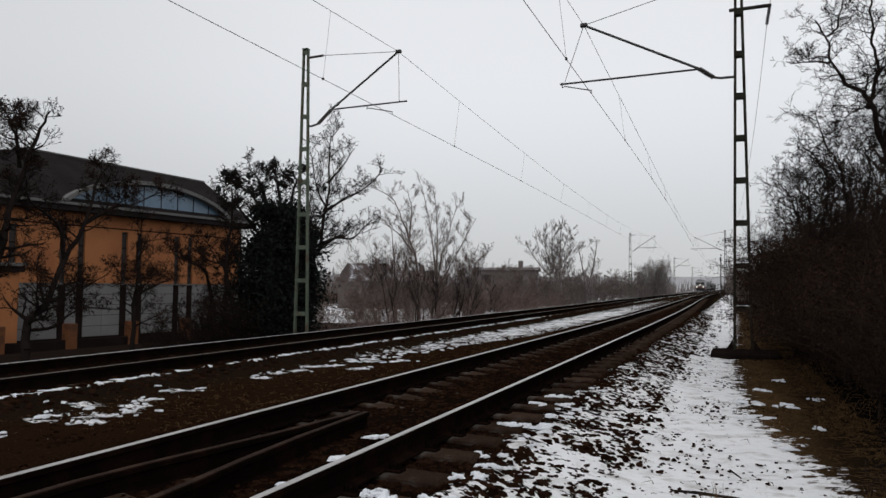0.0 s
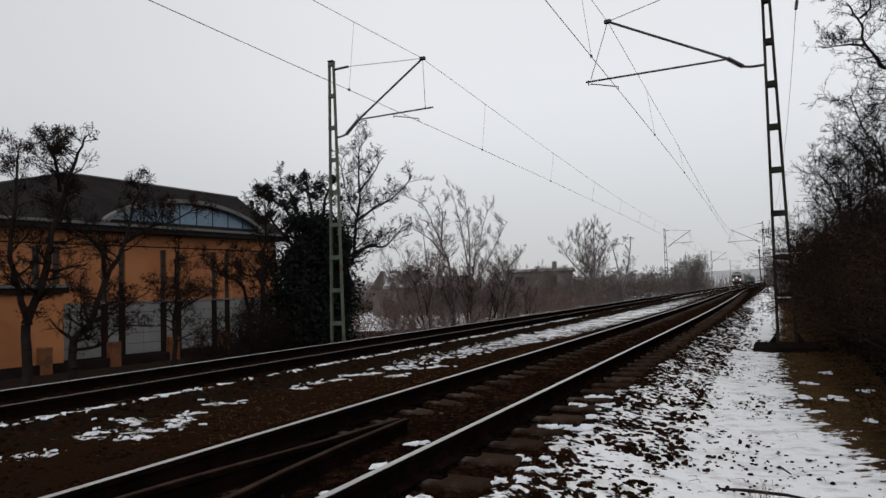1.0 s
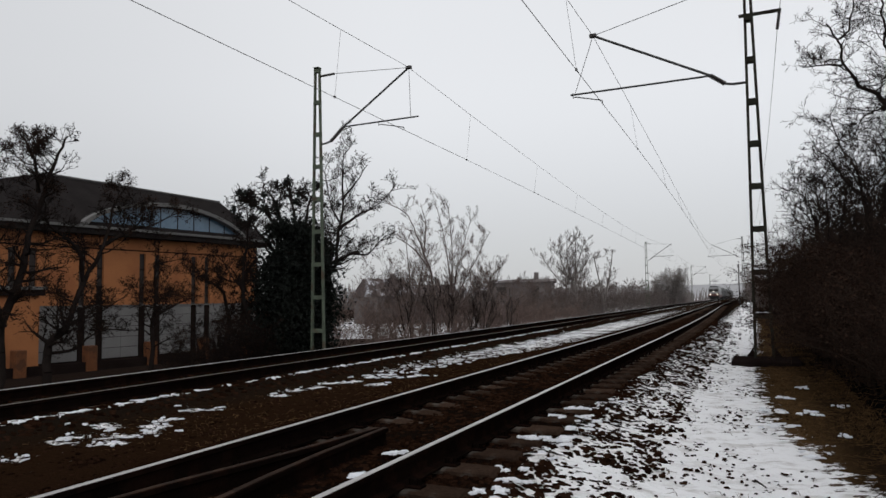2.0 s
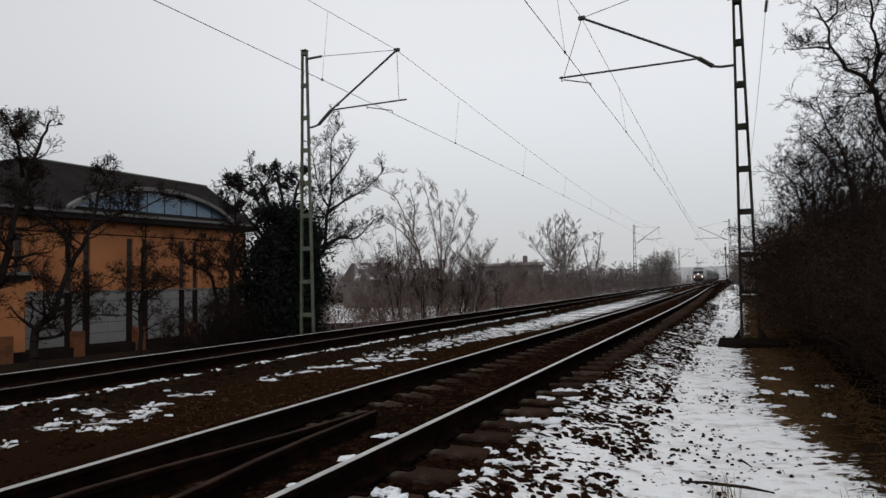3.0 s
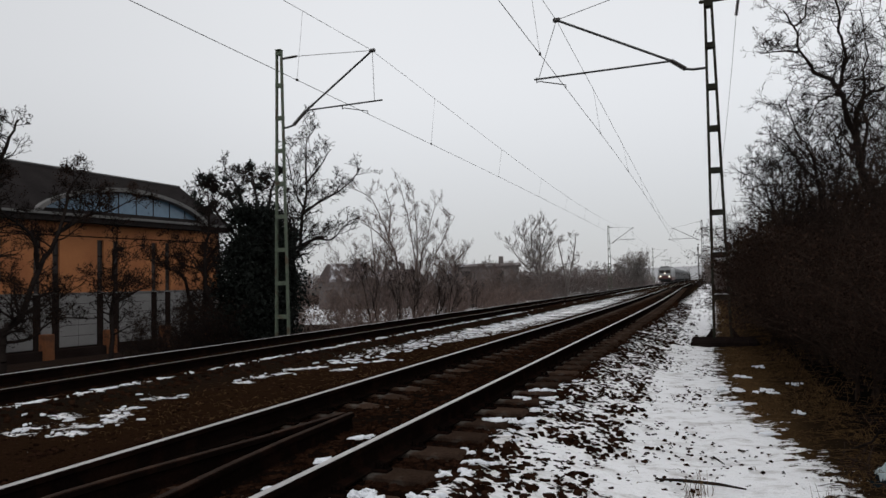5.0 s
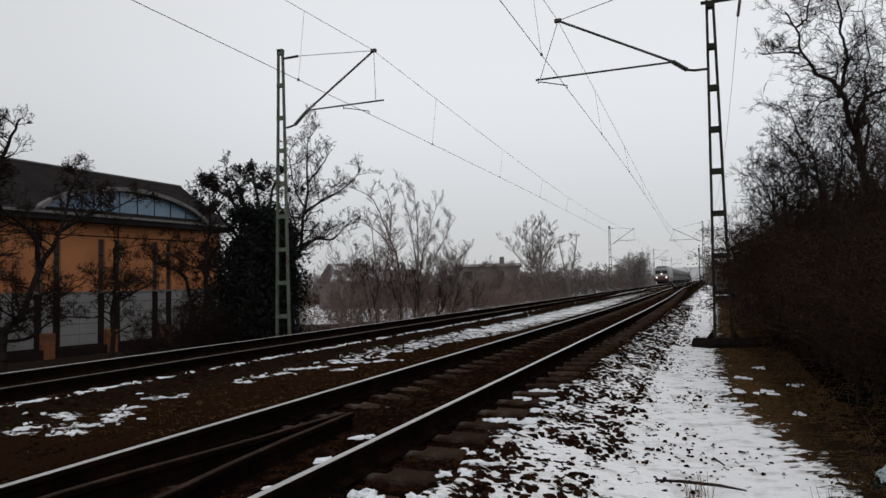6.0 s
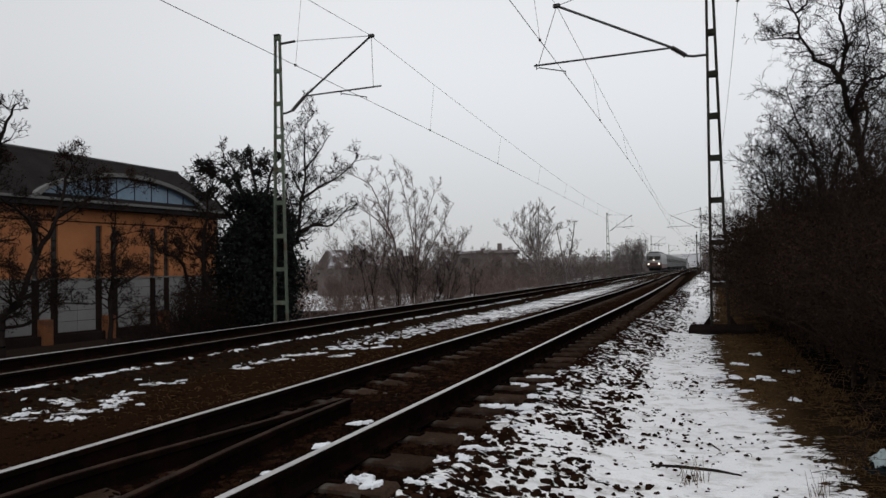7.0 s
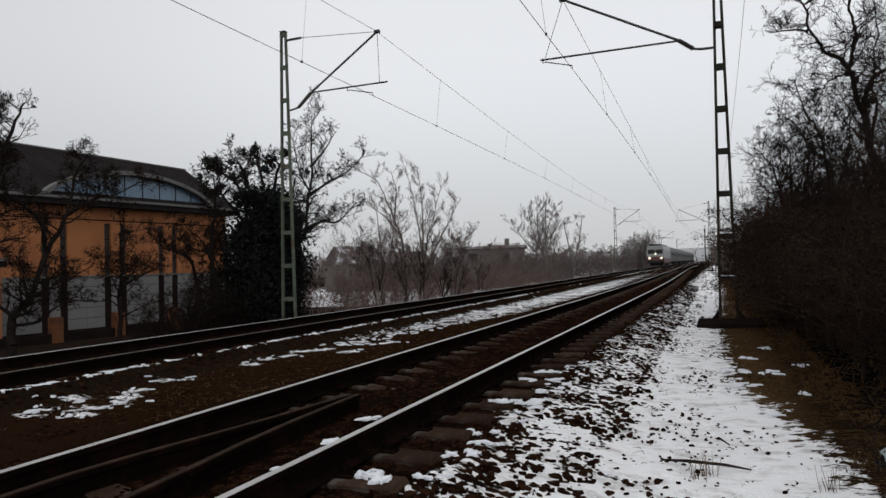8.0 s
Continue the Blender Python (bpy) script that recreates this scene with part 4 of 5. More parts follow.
def plant(kinds, x, y, z, scale):
    src = kinds[rs.randrange(len(kinds))]
    m = pose(x, y, z, 0, 0, rs.uniform(0, 360))
    if src not in used:
        used.add(src)
        src.matrix_basis = m
        o = src
    else:
        o = copy_thing(src, m)
    o.scale = (scale, scale, scale * rs.uniform(0.85, 1.1))


TANGLE = [tree("shrub", "dark brown tangled shrub at the foot of the ivy-grown tree", (0, 0, -50), 2.4, 0.03, dict(SHRUB, twig=0.006), 86 + i, M_BARK, stems=8, lean=0.55, leaf=900, leaf_size=0.03, leaf_mat=M_DEADLEAF, category="shrub", group="shrubs before the hall") for i in range(2)]
for x, y, k in ((-16.2, 16.8, 0.75), (-15.4, 17.6, 0.85), (-16.4, 18.2, 1.0), (-15.2, 18.8, 1.0), (-14.6, 19.8, 0.95), (-16.0, 19.6, 1.15), (-14.0, 21.2, 0.9)):
    plant(TANGLE, x, y, -0.95, k)
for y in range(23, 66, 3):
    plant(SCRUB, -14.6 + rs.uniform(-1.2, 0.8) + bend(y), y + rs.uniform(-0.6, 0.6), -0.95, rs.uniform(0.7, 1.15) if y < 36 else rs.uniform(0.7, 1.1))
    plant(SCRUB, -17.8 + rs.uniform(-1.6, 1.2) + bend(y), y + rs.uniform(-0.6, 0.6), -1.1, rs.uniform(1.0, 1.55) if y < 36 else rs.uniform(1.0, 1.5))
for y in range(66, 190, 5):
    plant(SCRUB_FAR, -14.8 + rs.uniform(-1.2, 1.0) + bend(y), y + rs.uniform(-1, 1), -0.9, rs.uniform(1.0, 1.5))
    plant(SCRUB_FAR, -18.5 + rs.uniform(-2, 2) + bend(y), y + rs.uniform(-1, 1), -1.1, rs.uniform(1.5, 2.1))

# thicket and trees along the path
HEDGE = [tree("shrub", "dense dark bare thicket shrub along the path", (0, 0, -50), 3.6, 0.035, dict(SHRUB, twig=0.005), 100 + i, M_THICKET, stems=7, lean=0.42, leaf=8000, leaf_top=3.0, leaf_size=0.019, leaf_mat=M_DEADLEAF, category="shrub", group="thicket along the path") for i in range(4)]
for k, y in enumerate([5.0 + 1.1 * i for i in range(17)] + [24.0 + 2.0 * i for i in range(18)]):
    edge = float(np.interp(y, (5, 8, 15, 22, 35, 60), (1.85, 1.8, 1.6, 1.8, 2.7, 4.0))) + bend(float(y))
    plant(HEDGE, edge + rs.uniform(-0.15, 0.3), float(y), 0.05, rs.uniform(0.74, 0.95) * float(np.interp(y, (5, 10, 16, 30), (0.66, 0.76, 0.97, 1.08))))
    if 14 < y < 30:
        plant(HEDGE, edge + 0.55 + rs.uniform(-0.1, 0.3), float(y) + 0.4, 0.05, rs.uniform(0.82, 1.0))
    if k % 2 == 0:
        plant(HEDGE, edge + 1.5 + rs.uniform(-0.3, 0.5), float(y) + 0.5, 0.15, rs.uniform(0.7, 0.9))
plant(HEDGE, 1.25, 15.9, 0.05, 0.6)
plant(HEDGE, 1.55, 15.2, 0.05, 0.62)
BRUSH = [tree("shrub", "tall bare brush with fine dark twigs behind the thicket", (0, 0, -50), 5.0, 0.04, dict(SHRUB, kids=(10, 6, 4), lift=(0.03, 0.06, 0.03, 0.0), twig=0.006), 110 + i, M_THICKET, stems=5, lean=0.3, category="shrub", group="thicket along the path") for i in range(3)]
for y in np.arange(8.0, 44.0, 1.7):
    plant(BRUSH, float(np.interp(y, (8, 15, 44), (3.7, 4.0, 6.0))) + rs.uniform(-0.4, 0.6) + bend(float(y)), float(y), 0.1, rs.uniform(0.7, 0.95))
for x, y, k in ((4.0, 10.8, 0.9), (3.9, 12.2, 0.9), (3.5, 13.4, 0.9), (3.9, 13.8, 1.15), (3.4, 16.0, 1.1), (4.3, 16.8, 1.2), (3.2, 18.5, 1.0), (4.0, 20.0, 1.15), (3.2, 21.5, 1.0), (4.6, 12.0, 1.05)):
    plant(BRUSH, x, y, 0.1, 0.72 * k)
for y in np.arange(13.0, 60.0, 2.1):
    edge = float(np.interp(y, (5, 8, 15, 22, 60), (2.6, 2.5, 2.4, 3.0, 5.2))) + bend(float(y))
    plant(BRUSH, edge + 0.9 + rs.uniform(-0.2, 0.6), float(y), 0.1, rs.uniform(0.62, 0.8))
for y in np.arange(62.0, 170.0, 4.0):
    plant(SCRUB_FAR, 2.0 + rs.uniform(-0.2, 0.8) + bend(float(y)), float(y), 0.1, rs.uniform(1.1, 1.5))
for x, y, h, seed, stems in ((4.9, 18.5, 8.5, 122, 2), (6.0, 23.0, 8.0, 123, 2), (6.5, 30.0, 8.5, 125, 2), (7.5, 40.0, 9.0, 126, 2), (5.2, 14.5, 8.0, 127, 2), (4.0, 17.0, 6.0, 128, 3)):
    tree("bare_tree", "dark bare tree with crooked limbs rising from the thicket", (x, y, 0.1), h, 0.15 if stems == 1 else 0.10, dict(TREE, wander=(0.13, 0.27, 0.32, 0.34, 0.32), lift=(0.05, 0.02, 0.02, 0.0, 0.0), spread=(1.0, 0.9, 0.85, 0.85), ratio=(0.33 if stems == 1 else 0.36, 0.6, 0.55, 0.5)), seed, M_BARK, stems=stems, lean=0.07, group="trees along the path")


guided_tree("tall dark bare tree with a bent forked trunk", [
    ("trunk", at_y(15.0, (2.95, -0.1), (2.9, 1.6), (2.86, 2.87), (2.82, 3.16), (2.66, 3.65), (2.65, 4.13), (2.48, 4.68), (2.37, 5.14), (2.04, 5.42), (1.77, 5.83), (1.73, 6.37), (1.52, 6.65)), 0.088, 0.016, 20, 1.1, 0.45),
    ("fork", at_y(15.0, (2.41, 4.88), (2.51, 5.31), (2.54, 5.65), (2.5, 6.15), (2.44, 6.7), (2.5, 7.4), (2.4, 8.1)), 0.042, 0.010, 15, 1.1, 0.15),
    ("fork", at_y(15.0, (2.65, 4.2), (2.73, 4.65), (2.95, 4.88), (3.2, 5.0), (3.5, 5.6), (3.6, 6.5), (3.5, 7.4)), 0.046, 0.010, 14, 1.2, 0.1),
    ("fork", at_y(14.9, (2.66, 3.65), (2.4, 3.91), (2.29, 4.07), (2.2, 4.4)), 0.028, 0.008, 7, 0.8, 0.2),
    ("fork", at_y(14.9, (2.38, 4.9), (2.2, 4.86), (2.01, 4.73), (1.85, 4.41)), 0.026, 0.008, 8, 0.8, 0.2),
    ("fork", at_y(15.0, (1.77, 5.83), (1.45, 5.9), (1.08, 5.87)), 0.026, 0.010, 8, 0.6, 0.1),
    ("fork", at_y(15.1, (1.73, 6.37), (1.91, 6.54), (2.01, 6.87), (2.0, 7.4)), 0.028, 0.010, 8, 0.8, 0.1),
    ("fork", at_y(15.2, (2.8, 3.2), (2.76, 3.55), (2.84, 4.31), (2.86, 4.78), (2.95, 5.6), (2.9, 6.6)), 0.042, 0.010, 9, 0.9, 0.2)], 77, M_BARK, group="trees along the path")
for label, y, seed, stems in (
        ("dark bare tree with arching stems rising from the thicket", 15.6, 78, (((2.2, -0.1), (2.13, 1.6), (2.16, 3.11), (1.87, 3.62), (1.51, 4.14), (1.25, 4.47)), ((2.1, 2.0), (2.07, 3.23), (1.97, 3.9), (1.73, 4.42), (1.54, 5.04)), ((2.1, 1.8), (2.4, 3.2), (2.5, 4.2)))),
        ("small dark bare tree with thin stems in the thicket", 16.6, 79, (((1.55, -0.1), (1.5, 1.6), (1.52, 3.2), (1.47, 4.0)), ((1.5, 1.4), (1.75, 2.8), (1.9, 3.9)), ((1.5, 1.8), (1.3, 3.0), (1.05, 3.7)))),
        ("small dark bare tree leaning out over the mast's foot", 18.4, 81, (((2.0, -0.1), (1.9, 1.6), (1.7, 3.0), (1.55, 3.6), (1.45, 4.0)), ((1.9, 1.4), (2.1, 2.8), (2.2, 3.9)), ((1.9, 1.2), (1.6, 2.4), (1.45, 3.2)))),
        ("dark bare tree with arching stems behind the thicket", 22.0, 82, (((3.0, -0.1), (3.1, 2.2), (3.0, 4.2), (2.7, 5.4)), ((3.1, 1.8), (3.6, 3.6), (3.8, 5.4)), ((3.0, 2.0), (2.5, 3.6), (2.0, 4.6))))):
    guided_tree(label, [("trunk" if i == 0 else "fork", at_y(y, *course), 0.042, 0.010, 16, 1.15, 0.2) for i, course in enumerate(stems)], seed, M_BARK, group="trees along the path", up=(0.2, 1.2))


# ---- signal post far along the line ----
post = thing("signal_post", "thin dark signal post beside the far path", "signal", m=pose(-1.75, 120.0, 0.05))
part("pole", tube_bm([(0, 0, 0), (0, 0, 6.4)], [0.09, 0.06], 8), M_TRAIN_DARK, post)
part("signal_head", box_bm(-0.13, -0.1, 5.8, 0.13, 0.1, 6.45, 0.03), M_TRAIN_DARK, post)
part("base_block", box_bm(-0.3, -0.3, -0.2, 0.3, 0.3, 0.15, 0.03), M_CONCRETE, post)


# ---- the hall beyond the line ----
HALL_TURN = radians(8)
WALL_DIR = Vector((-math.sin(HALL_TURN), -math.cos(HALL_TURN), 0))
HALL = Matrix(((WALL_DIR.x, WALL_DIR.y, 0, -31.7), (WALL_DIR.y, -WALL_DIR.x, 0, 42.1), (0, 0, 1, 0), (0, 0, 0, 1)))


def hall():
    """The hall in its own space: x along the front from its far end, y into the building, z up."""
    t = thing("hall", "orange rendered hall with grey panels, dark roof, blue arched window", "building", m=HALL)
    u0, u1, deep = 2.1, 25.5, 15.0
    base, split, top, eave, gutter = -1.5, 1.48, 4.55, 5.45, 5.9
    strips = [6.43 + 3.72 * k + d for k in range(5) for d in (0.0, 1.04)]
    half = 0.21
    edges = [u0]
    for s in strips:
        edges += [s - half, s + half]
    edges.append(u1)
    for i in range(0, len(edges), 2):
        a, b = edges[i], edges[i + 1]
        part("upper_wall", box_bm(a, 0, split, b, 0.35, top), M_ORANGE, t)
        n = max(1, round((b - a) / 1.35))
        for k in range(n):
            p, q = a + (b - a) * k / n, a + (b - a) * (k + 1) / n
            for r in range(5):
                z0, z1 = base + (split - base) * r / 5, base + (split - base) * (r + 1) / 5
                part("wall_panel", box_bm(p + 0.006, 0.02, z0 + 0.012, q - 0.006, 0.35, z1 - 0.012, 0.008), M_PANEL, t)
    part("panel_backing", box_bm(u0 + 0.02, 0.05, base, u1 - 0.02, 0.12, split), M_PLINTH, t)
    part("wall_head", box_bm(u0, 0, top, u1, 0.35, eave), M_ORANGE, t)
    part("wall_line", box_bm(u0, -0.02, top + 0.12, u1, 0, top + 0.19), M_PLINTH, t, "thin dark groove line")
    part("plinth", box_bm(u0 - 0.05, -0.08, base - 1.6, u1, 0.35, base), M_PLINTH, t)
    part("far_end_wall", box_bm(u0, 0.35, base - 1.6, u0 + 0.35, deep, eave), M_ORANGE, t)
    part("back_wall", box_bm(u0, deep, base - 1.6, u1, deep + 0.35, eave), M_ORANGE, t)
    part("near_end_wall", box_bm(u1 - 0.35, 0.35, base - 1.6, u1, deep, eave), M_ORANGE, t)
    part("string_course", box_bm(u0, -0.04, split - 0.05, u1, 0, split + 0.04), M_FASCIA, t)
    for s in strips:
        w = part("window", box_bm(s - half, 0.16, base + 0.2, s + half, 0.2, top), M_DARKGLASS, t, "tall narrow dark window strip")
        for z in np.arange(base + 0.9, top, 1.05):
            part("glazing_bar", box_bm(s - half, 0.12, z - 0.03, s + half, 0.16, z + 0.03), M_PLINTH, w)
        part("spandrel", box_bm(s - half, 0.1, base, s + half, 0.35, base + 0.2), M_PLINTH, t)
    # deep dark eaves and the steep roof with its flat top
    part("eaves_board", box_bm(u0 - 0.65, -0.7, eave, u1 + 0.65, deep + 0.7, gutter - 0.08), M_ROOF, t, "dark projecting eaves")
    part("gutter", box_bm(u0 - 0.68, -0.82, gutter - 0.14, u1 + 0.68, -0.7, gutter), M_FASCIA, t, "dull metal gutter")
    bm = bmesh.new()
    z = gutter - 0.08
    p = [bm.verts.new(q) for q in ((u0 - 0.65, -0.7, z), (u1 + 0.65, -0.7, z), (u1 + 0.65, deep + 0.7, z), (u0 - 0.65, deep + 0.7, z),
                                   (3.35, 2.5, 8.75), (15.95, 2.5, 9.0), (17.5, 10.0, 8.9), (3.6, 10.0, 8.7))]
    for f in ((0, 1, 5, 4), (1, 2, 6, 5), (2, 3, 7, 6), (3, 0, 4, 7), (4, 5, 6, 7), (0, 3, 2, 1)):
        bm.faces.new([p[i] for i in f])
    bmesh.ops.recalc_face_normals(bm, faces=bm.faces[:])
    roof = part("roof", bm, M_ROOF, t, "dark grey hipped roof")
    part("ridge_capping", tube_bm([(3.35, 2.46, 8.76), (15.95, 2.46, 9.01)], 0.07, 6), M_FASCIA, roof, "pale metal ridge capping")
    # arched window under a pale projecting rim, its vault running back into the roof
    mid_u, w, rise, sill = 9.65, 5.5, 1.50, gutter + 0.02
    height = lambda x: sill + rise * max(0.0, 1 - ((x - mid_u) / w) ** 2) ** 0.72
    front = -0.35
    n_panes = 9
    for k in range(n_panes):
        x0, x1 = mid_u - w + 2 * w * k / n_panes + 0.03, mid_u - w + 2 * w * (k + 1) / n_panes - 0.03
        outline = [(x0, sill), (x1, sill)] + [(x1 + (x0 - x1) * i / 5, height(x1 + (x0 - x1) * i / 5)) for i in range(6)]
        part("arch_pane", prism_bm(outline, 0.03), M_BLUEGLASS, t, "blue arched glazing, lightened for sky reflection", pose(0, front, 0))
        if k:
            part("mullion", box_bm(x0 - 0.05, front - 0.03, sill, x0 - 0.01, front + 0.04, height(x0 - 0.03)), M_ROOF, t)
    arc = [mid_u - w * math.cos(math.pi * k / 36) for k in range(37)]
    inner = [(x, height(x)) for x in arc]
    outer = [(mid_u + (x - mid_u) * 1.05, sill - 0.02 + (z - sill) * 1.13 + 0.06) for x, z in inner]
    for name, mat, y0, y1, label, low, high in (("arch_rim", M_FASCIA, front - 0.5, front - 0.38, "pale grey curved rim over the arched window", inner, outer), ("arch_soffit", M_PANEL, front - 0.38, front + 0.05, "grey soffit of the arch", inner, outer)):
        bm = bmesh.new()
        rows = [[bm.verts.new((q[0], y, q[1])) for q in (i, o) for y in (y0, y1)] for i, o in zip(low, high)]
        for r0, r1 in zip(rows, rows[1:]):
            for i, j in ((0, 1), (1, 3), (3, 2), (2, 0)):
                bm.faces.new((r0[i], r0[j], r1[j], r1[i]))
        bmesh.ops.recalc_face_normals(bm, faces=bm.faces[:])
        part(name, bm, mat, t, label)
    bm = bmesh.new()
    rows = [[bm.verts.new((x, y, z)) for y in (front + 0.05, 3.0)] for x, z in outer]
    for r0, r1 in zip(rows, rows[1:]):
        bm.faces.new((r0[0], r0[1], r1[1], r1[0]))
    part("vault", bm, M_ROOF, t)
    # annex
    part("annex_wall", box_bm(18.6, -2.6, base - 1.4, 25.0, -0.01, 2.3), M_ORANGE, t, "orange rendered annex")
    part("annex_roof_slab", box_bm(18.35, -2.85, 2.3, 25.2, -0.01, 2.46, 0.02), M_FASCIA, t, "pale flat roof slab")
    part("annex_fascia", box_bm(18.42, -2.78, 2.02, 25.1, -2.6, 2.3), M_PLINTH, t)


hall()
fence = thing("fence_wall", "low dark fence wall with orange rendered pillars before the hall", "fence", m=HALL)
part("wall_body", box_bm(-4, -3.6, -2.6, 26, -3.4, -1.3, 0.02), M_PLINTH, fence)
for u in (2.7, 6.15, 9.6, 13.1, 16.55, 20.0):
    part("pillar", box_bm(u - 0.25, -3.8, -2.6, u + 0.25, -3.25, -0.5, 0.03), M_PILLAR, fence, "orange rendered pillar")


# ---- far houses ----
def house(place, turn, w, d, h, rise, label):
    t = thing("house", label, "house", "houses beyond the scrub", m=pose(*place, 0, 0, turn))
    bm = box_bm(-w / 2, -d / 2, 0, w / 2, d / 2, h)
    part("wall", bm, M_HOUSE, t)
    bm = bmesh.new()
    o = 0.4
    q = [bm.verts.new(c) for c in ((-w / 2 - o, -d / 2 - o, h), (w / 2 + o, -d / 2 - o, h), (w / 2 + o, d / 2 + o, h), (-w / 2 - o, d / 2 + o, h), (-w / 2 - o, 0, h + rise), (w / 2 + o, 0, h + rise))]
    for f in ((0, 1, 5, 4), (2, 3, 4, 5), (0, 4, 3), (1, 2, 5), (0, 3, 2, 1)):
        bm.faces.new([q[i] for i in f])
    bmesh.ops.recalc_face_normals(bm, faces=bm.faces[:])
    part("roof", bm, M_FARROOF, t, "dull roof with patches of snow")
    if w < 15:
        part("chimney", box_bm(w * 0.2, -0.3, h + rise * 0.4, w * 0.2 + 0.6, 0.3, h + rise + 0.9), M_HOUSE, t)
    for i in range(max(2, int(w / 3))):
        x = -w / 2 + (i + 0.5) * w / max(2, int(w / 3))
        wd = part("window", box_bm(x - 0.5, -d / 2 - 0.04, h - 1.9, x + 0.5, -d / 2 + 0.1, h - 0.6), M_DARKGLASS, t)
        part("frame", box_bm(x - 0.55, -d / 2 - 0.06, h - 1.98, x + 0.55, -d / 2 - 0.045, h - 1.9), M_FASCIA, wd)


house((-54.5, 100.0, -2.2), 62, 7, 7, 4.4, 2.9, "dark house with a snowy pitched roof behind the scrub")
house((-47.0, 100.0, -2.2), 40, 8, 8, 4.3, 1.9, "grey house with a pitched roof behind the scrub")
house((-29.0, 93.0, -2.2), 12, 8.5, 9, 5.9, 0.5, "low brown building with a dark flat roof behind the scrub")
house((-33.5, 101.0, -2.2), 25, 10, 8, 4.6, 1.2, "long low building with a dull shallow roof behind the scrub")
house((-30.0, 122.0, -2.2), 75, 12, 9, 4.2, 1.2, "long low building with snow on its roof in the haze")


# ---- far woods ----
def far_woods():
    """A belt of twigs round the horizon, its haze painted in by the pale bark."""
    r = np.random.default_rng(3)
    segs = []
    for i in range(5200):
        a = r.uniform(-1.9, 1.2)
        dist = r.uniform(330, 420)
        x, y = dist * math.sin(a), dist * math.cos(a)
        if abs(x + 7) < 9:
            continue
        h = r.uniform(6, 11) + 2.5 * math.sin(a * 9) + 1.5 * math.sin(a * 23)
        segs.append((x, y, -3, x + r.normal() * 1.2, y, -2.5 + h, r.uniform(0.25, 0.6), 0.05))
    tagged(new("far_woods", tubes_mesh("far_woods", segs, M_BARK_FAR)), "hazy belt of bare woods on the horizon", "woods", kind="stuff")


far_woods()


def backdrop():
    """A low ridge far round the place, its mist put into the grey colour."""
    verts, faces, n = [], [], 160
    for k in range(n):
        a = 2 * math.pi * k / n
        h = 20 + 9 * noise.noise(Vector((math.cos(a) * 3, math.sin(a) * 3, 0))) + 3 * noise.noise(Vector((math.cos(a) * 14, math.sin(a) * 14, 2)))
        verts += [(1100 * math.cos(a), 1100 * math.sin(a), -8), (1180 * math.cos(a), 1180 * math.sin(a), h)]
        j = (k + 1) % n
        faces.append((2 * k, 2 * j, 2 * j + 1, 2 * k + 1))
    tagged(new("backdrop", mesh_from("backdrop", verts, faces, M_MIST)), "low ridge on the horizon, grey with painted mist", "ridge", kind="structure")


backdrop()


# ---- train ----
def shell_bm(length, profile):
    bm = bmesh.new()
    rows = [[bm.verts.new((x, y, z)) for x, z in profile] for y in (0.0, length)]
    k = len(profile)
    for i in range(k):
        bm.faces.new((rows[0][i], rows[0][(i + 1) % k], rows[1][(i + 1) % k], rows[1][i]))
    bm.faces.new(rows[0])
    bm.faces.new(rows[1][::-1])
    bmesh.ops.recalc_face_normals(bm, faces=bm.faces[:])
    return bm


def wheelset(parent, y):
    bm = bmesh.new()
    for x in (-0.75, 0.75):
        bmesh.ops.create_cone(bm, segments=20, radius1=0.5, radius2=0.5, depth=0.13, cap_ends=True, matrix=Matrix.Translation((x, 0, 0)) @ Matrix.Rotation(radians(90), 4, "Y"))
    bmesh.ops.create_cone(bm, segments=10, radius1=0.08, radius2=0.08, depth=1.5, cap_ends=True, matrix=Matrix.Rotation(radians(90), 4, "Y"))
    part("wheelset", bm, M_TRAIN_DARK, parent, "", pose(0, y, 0.5))


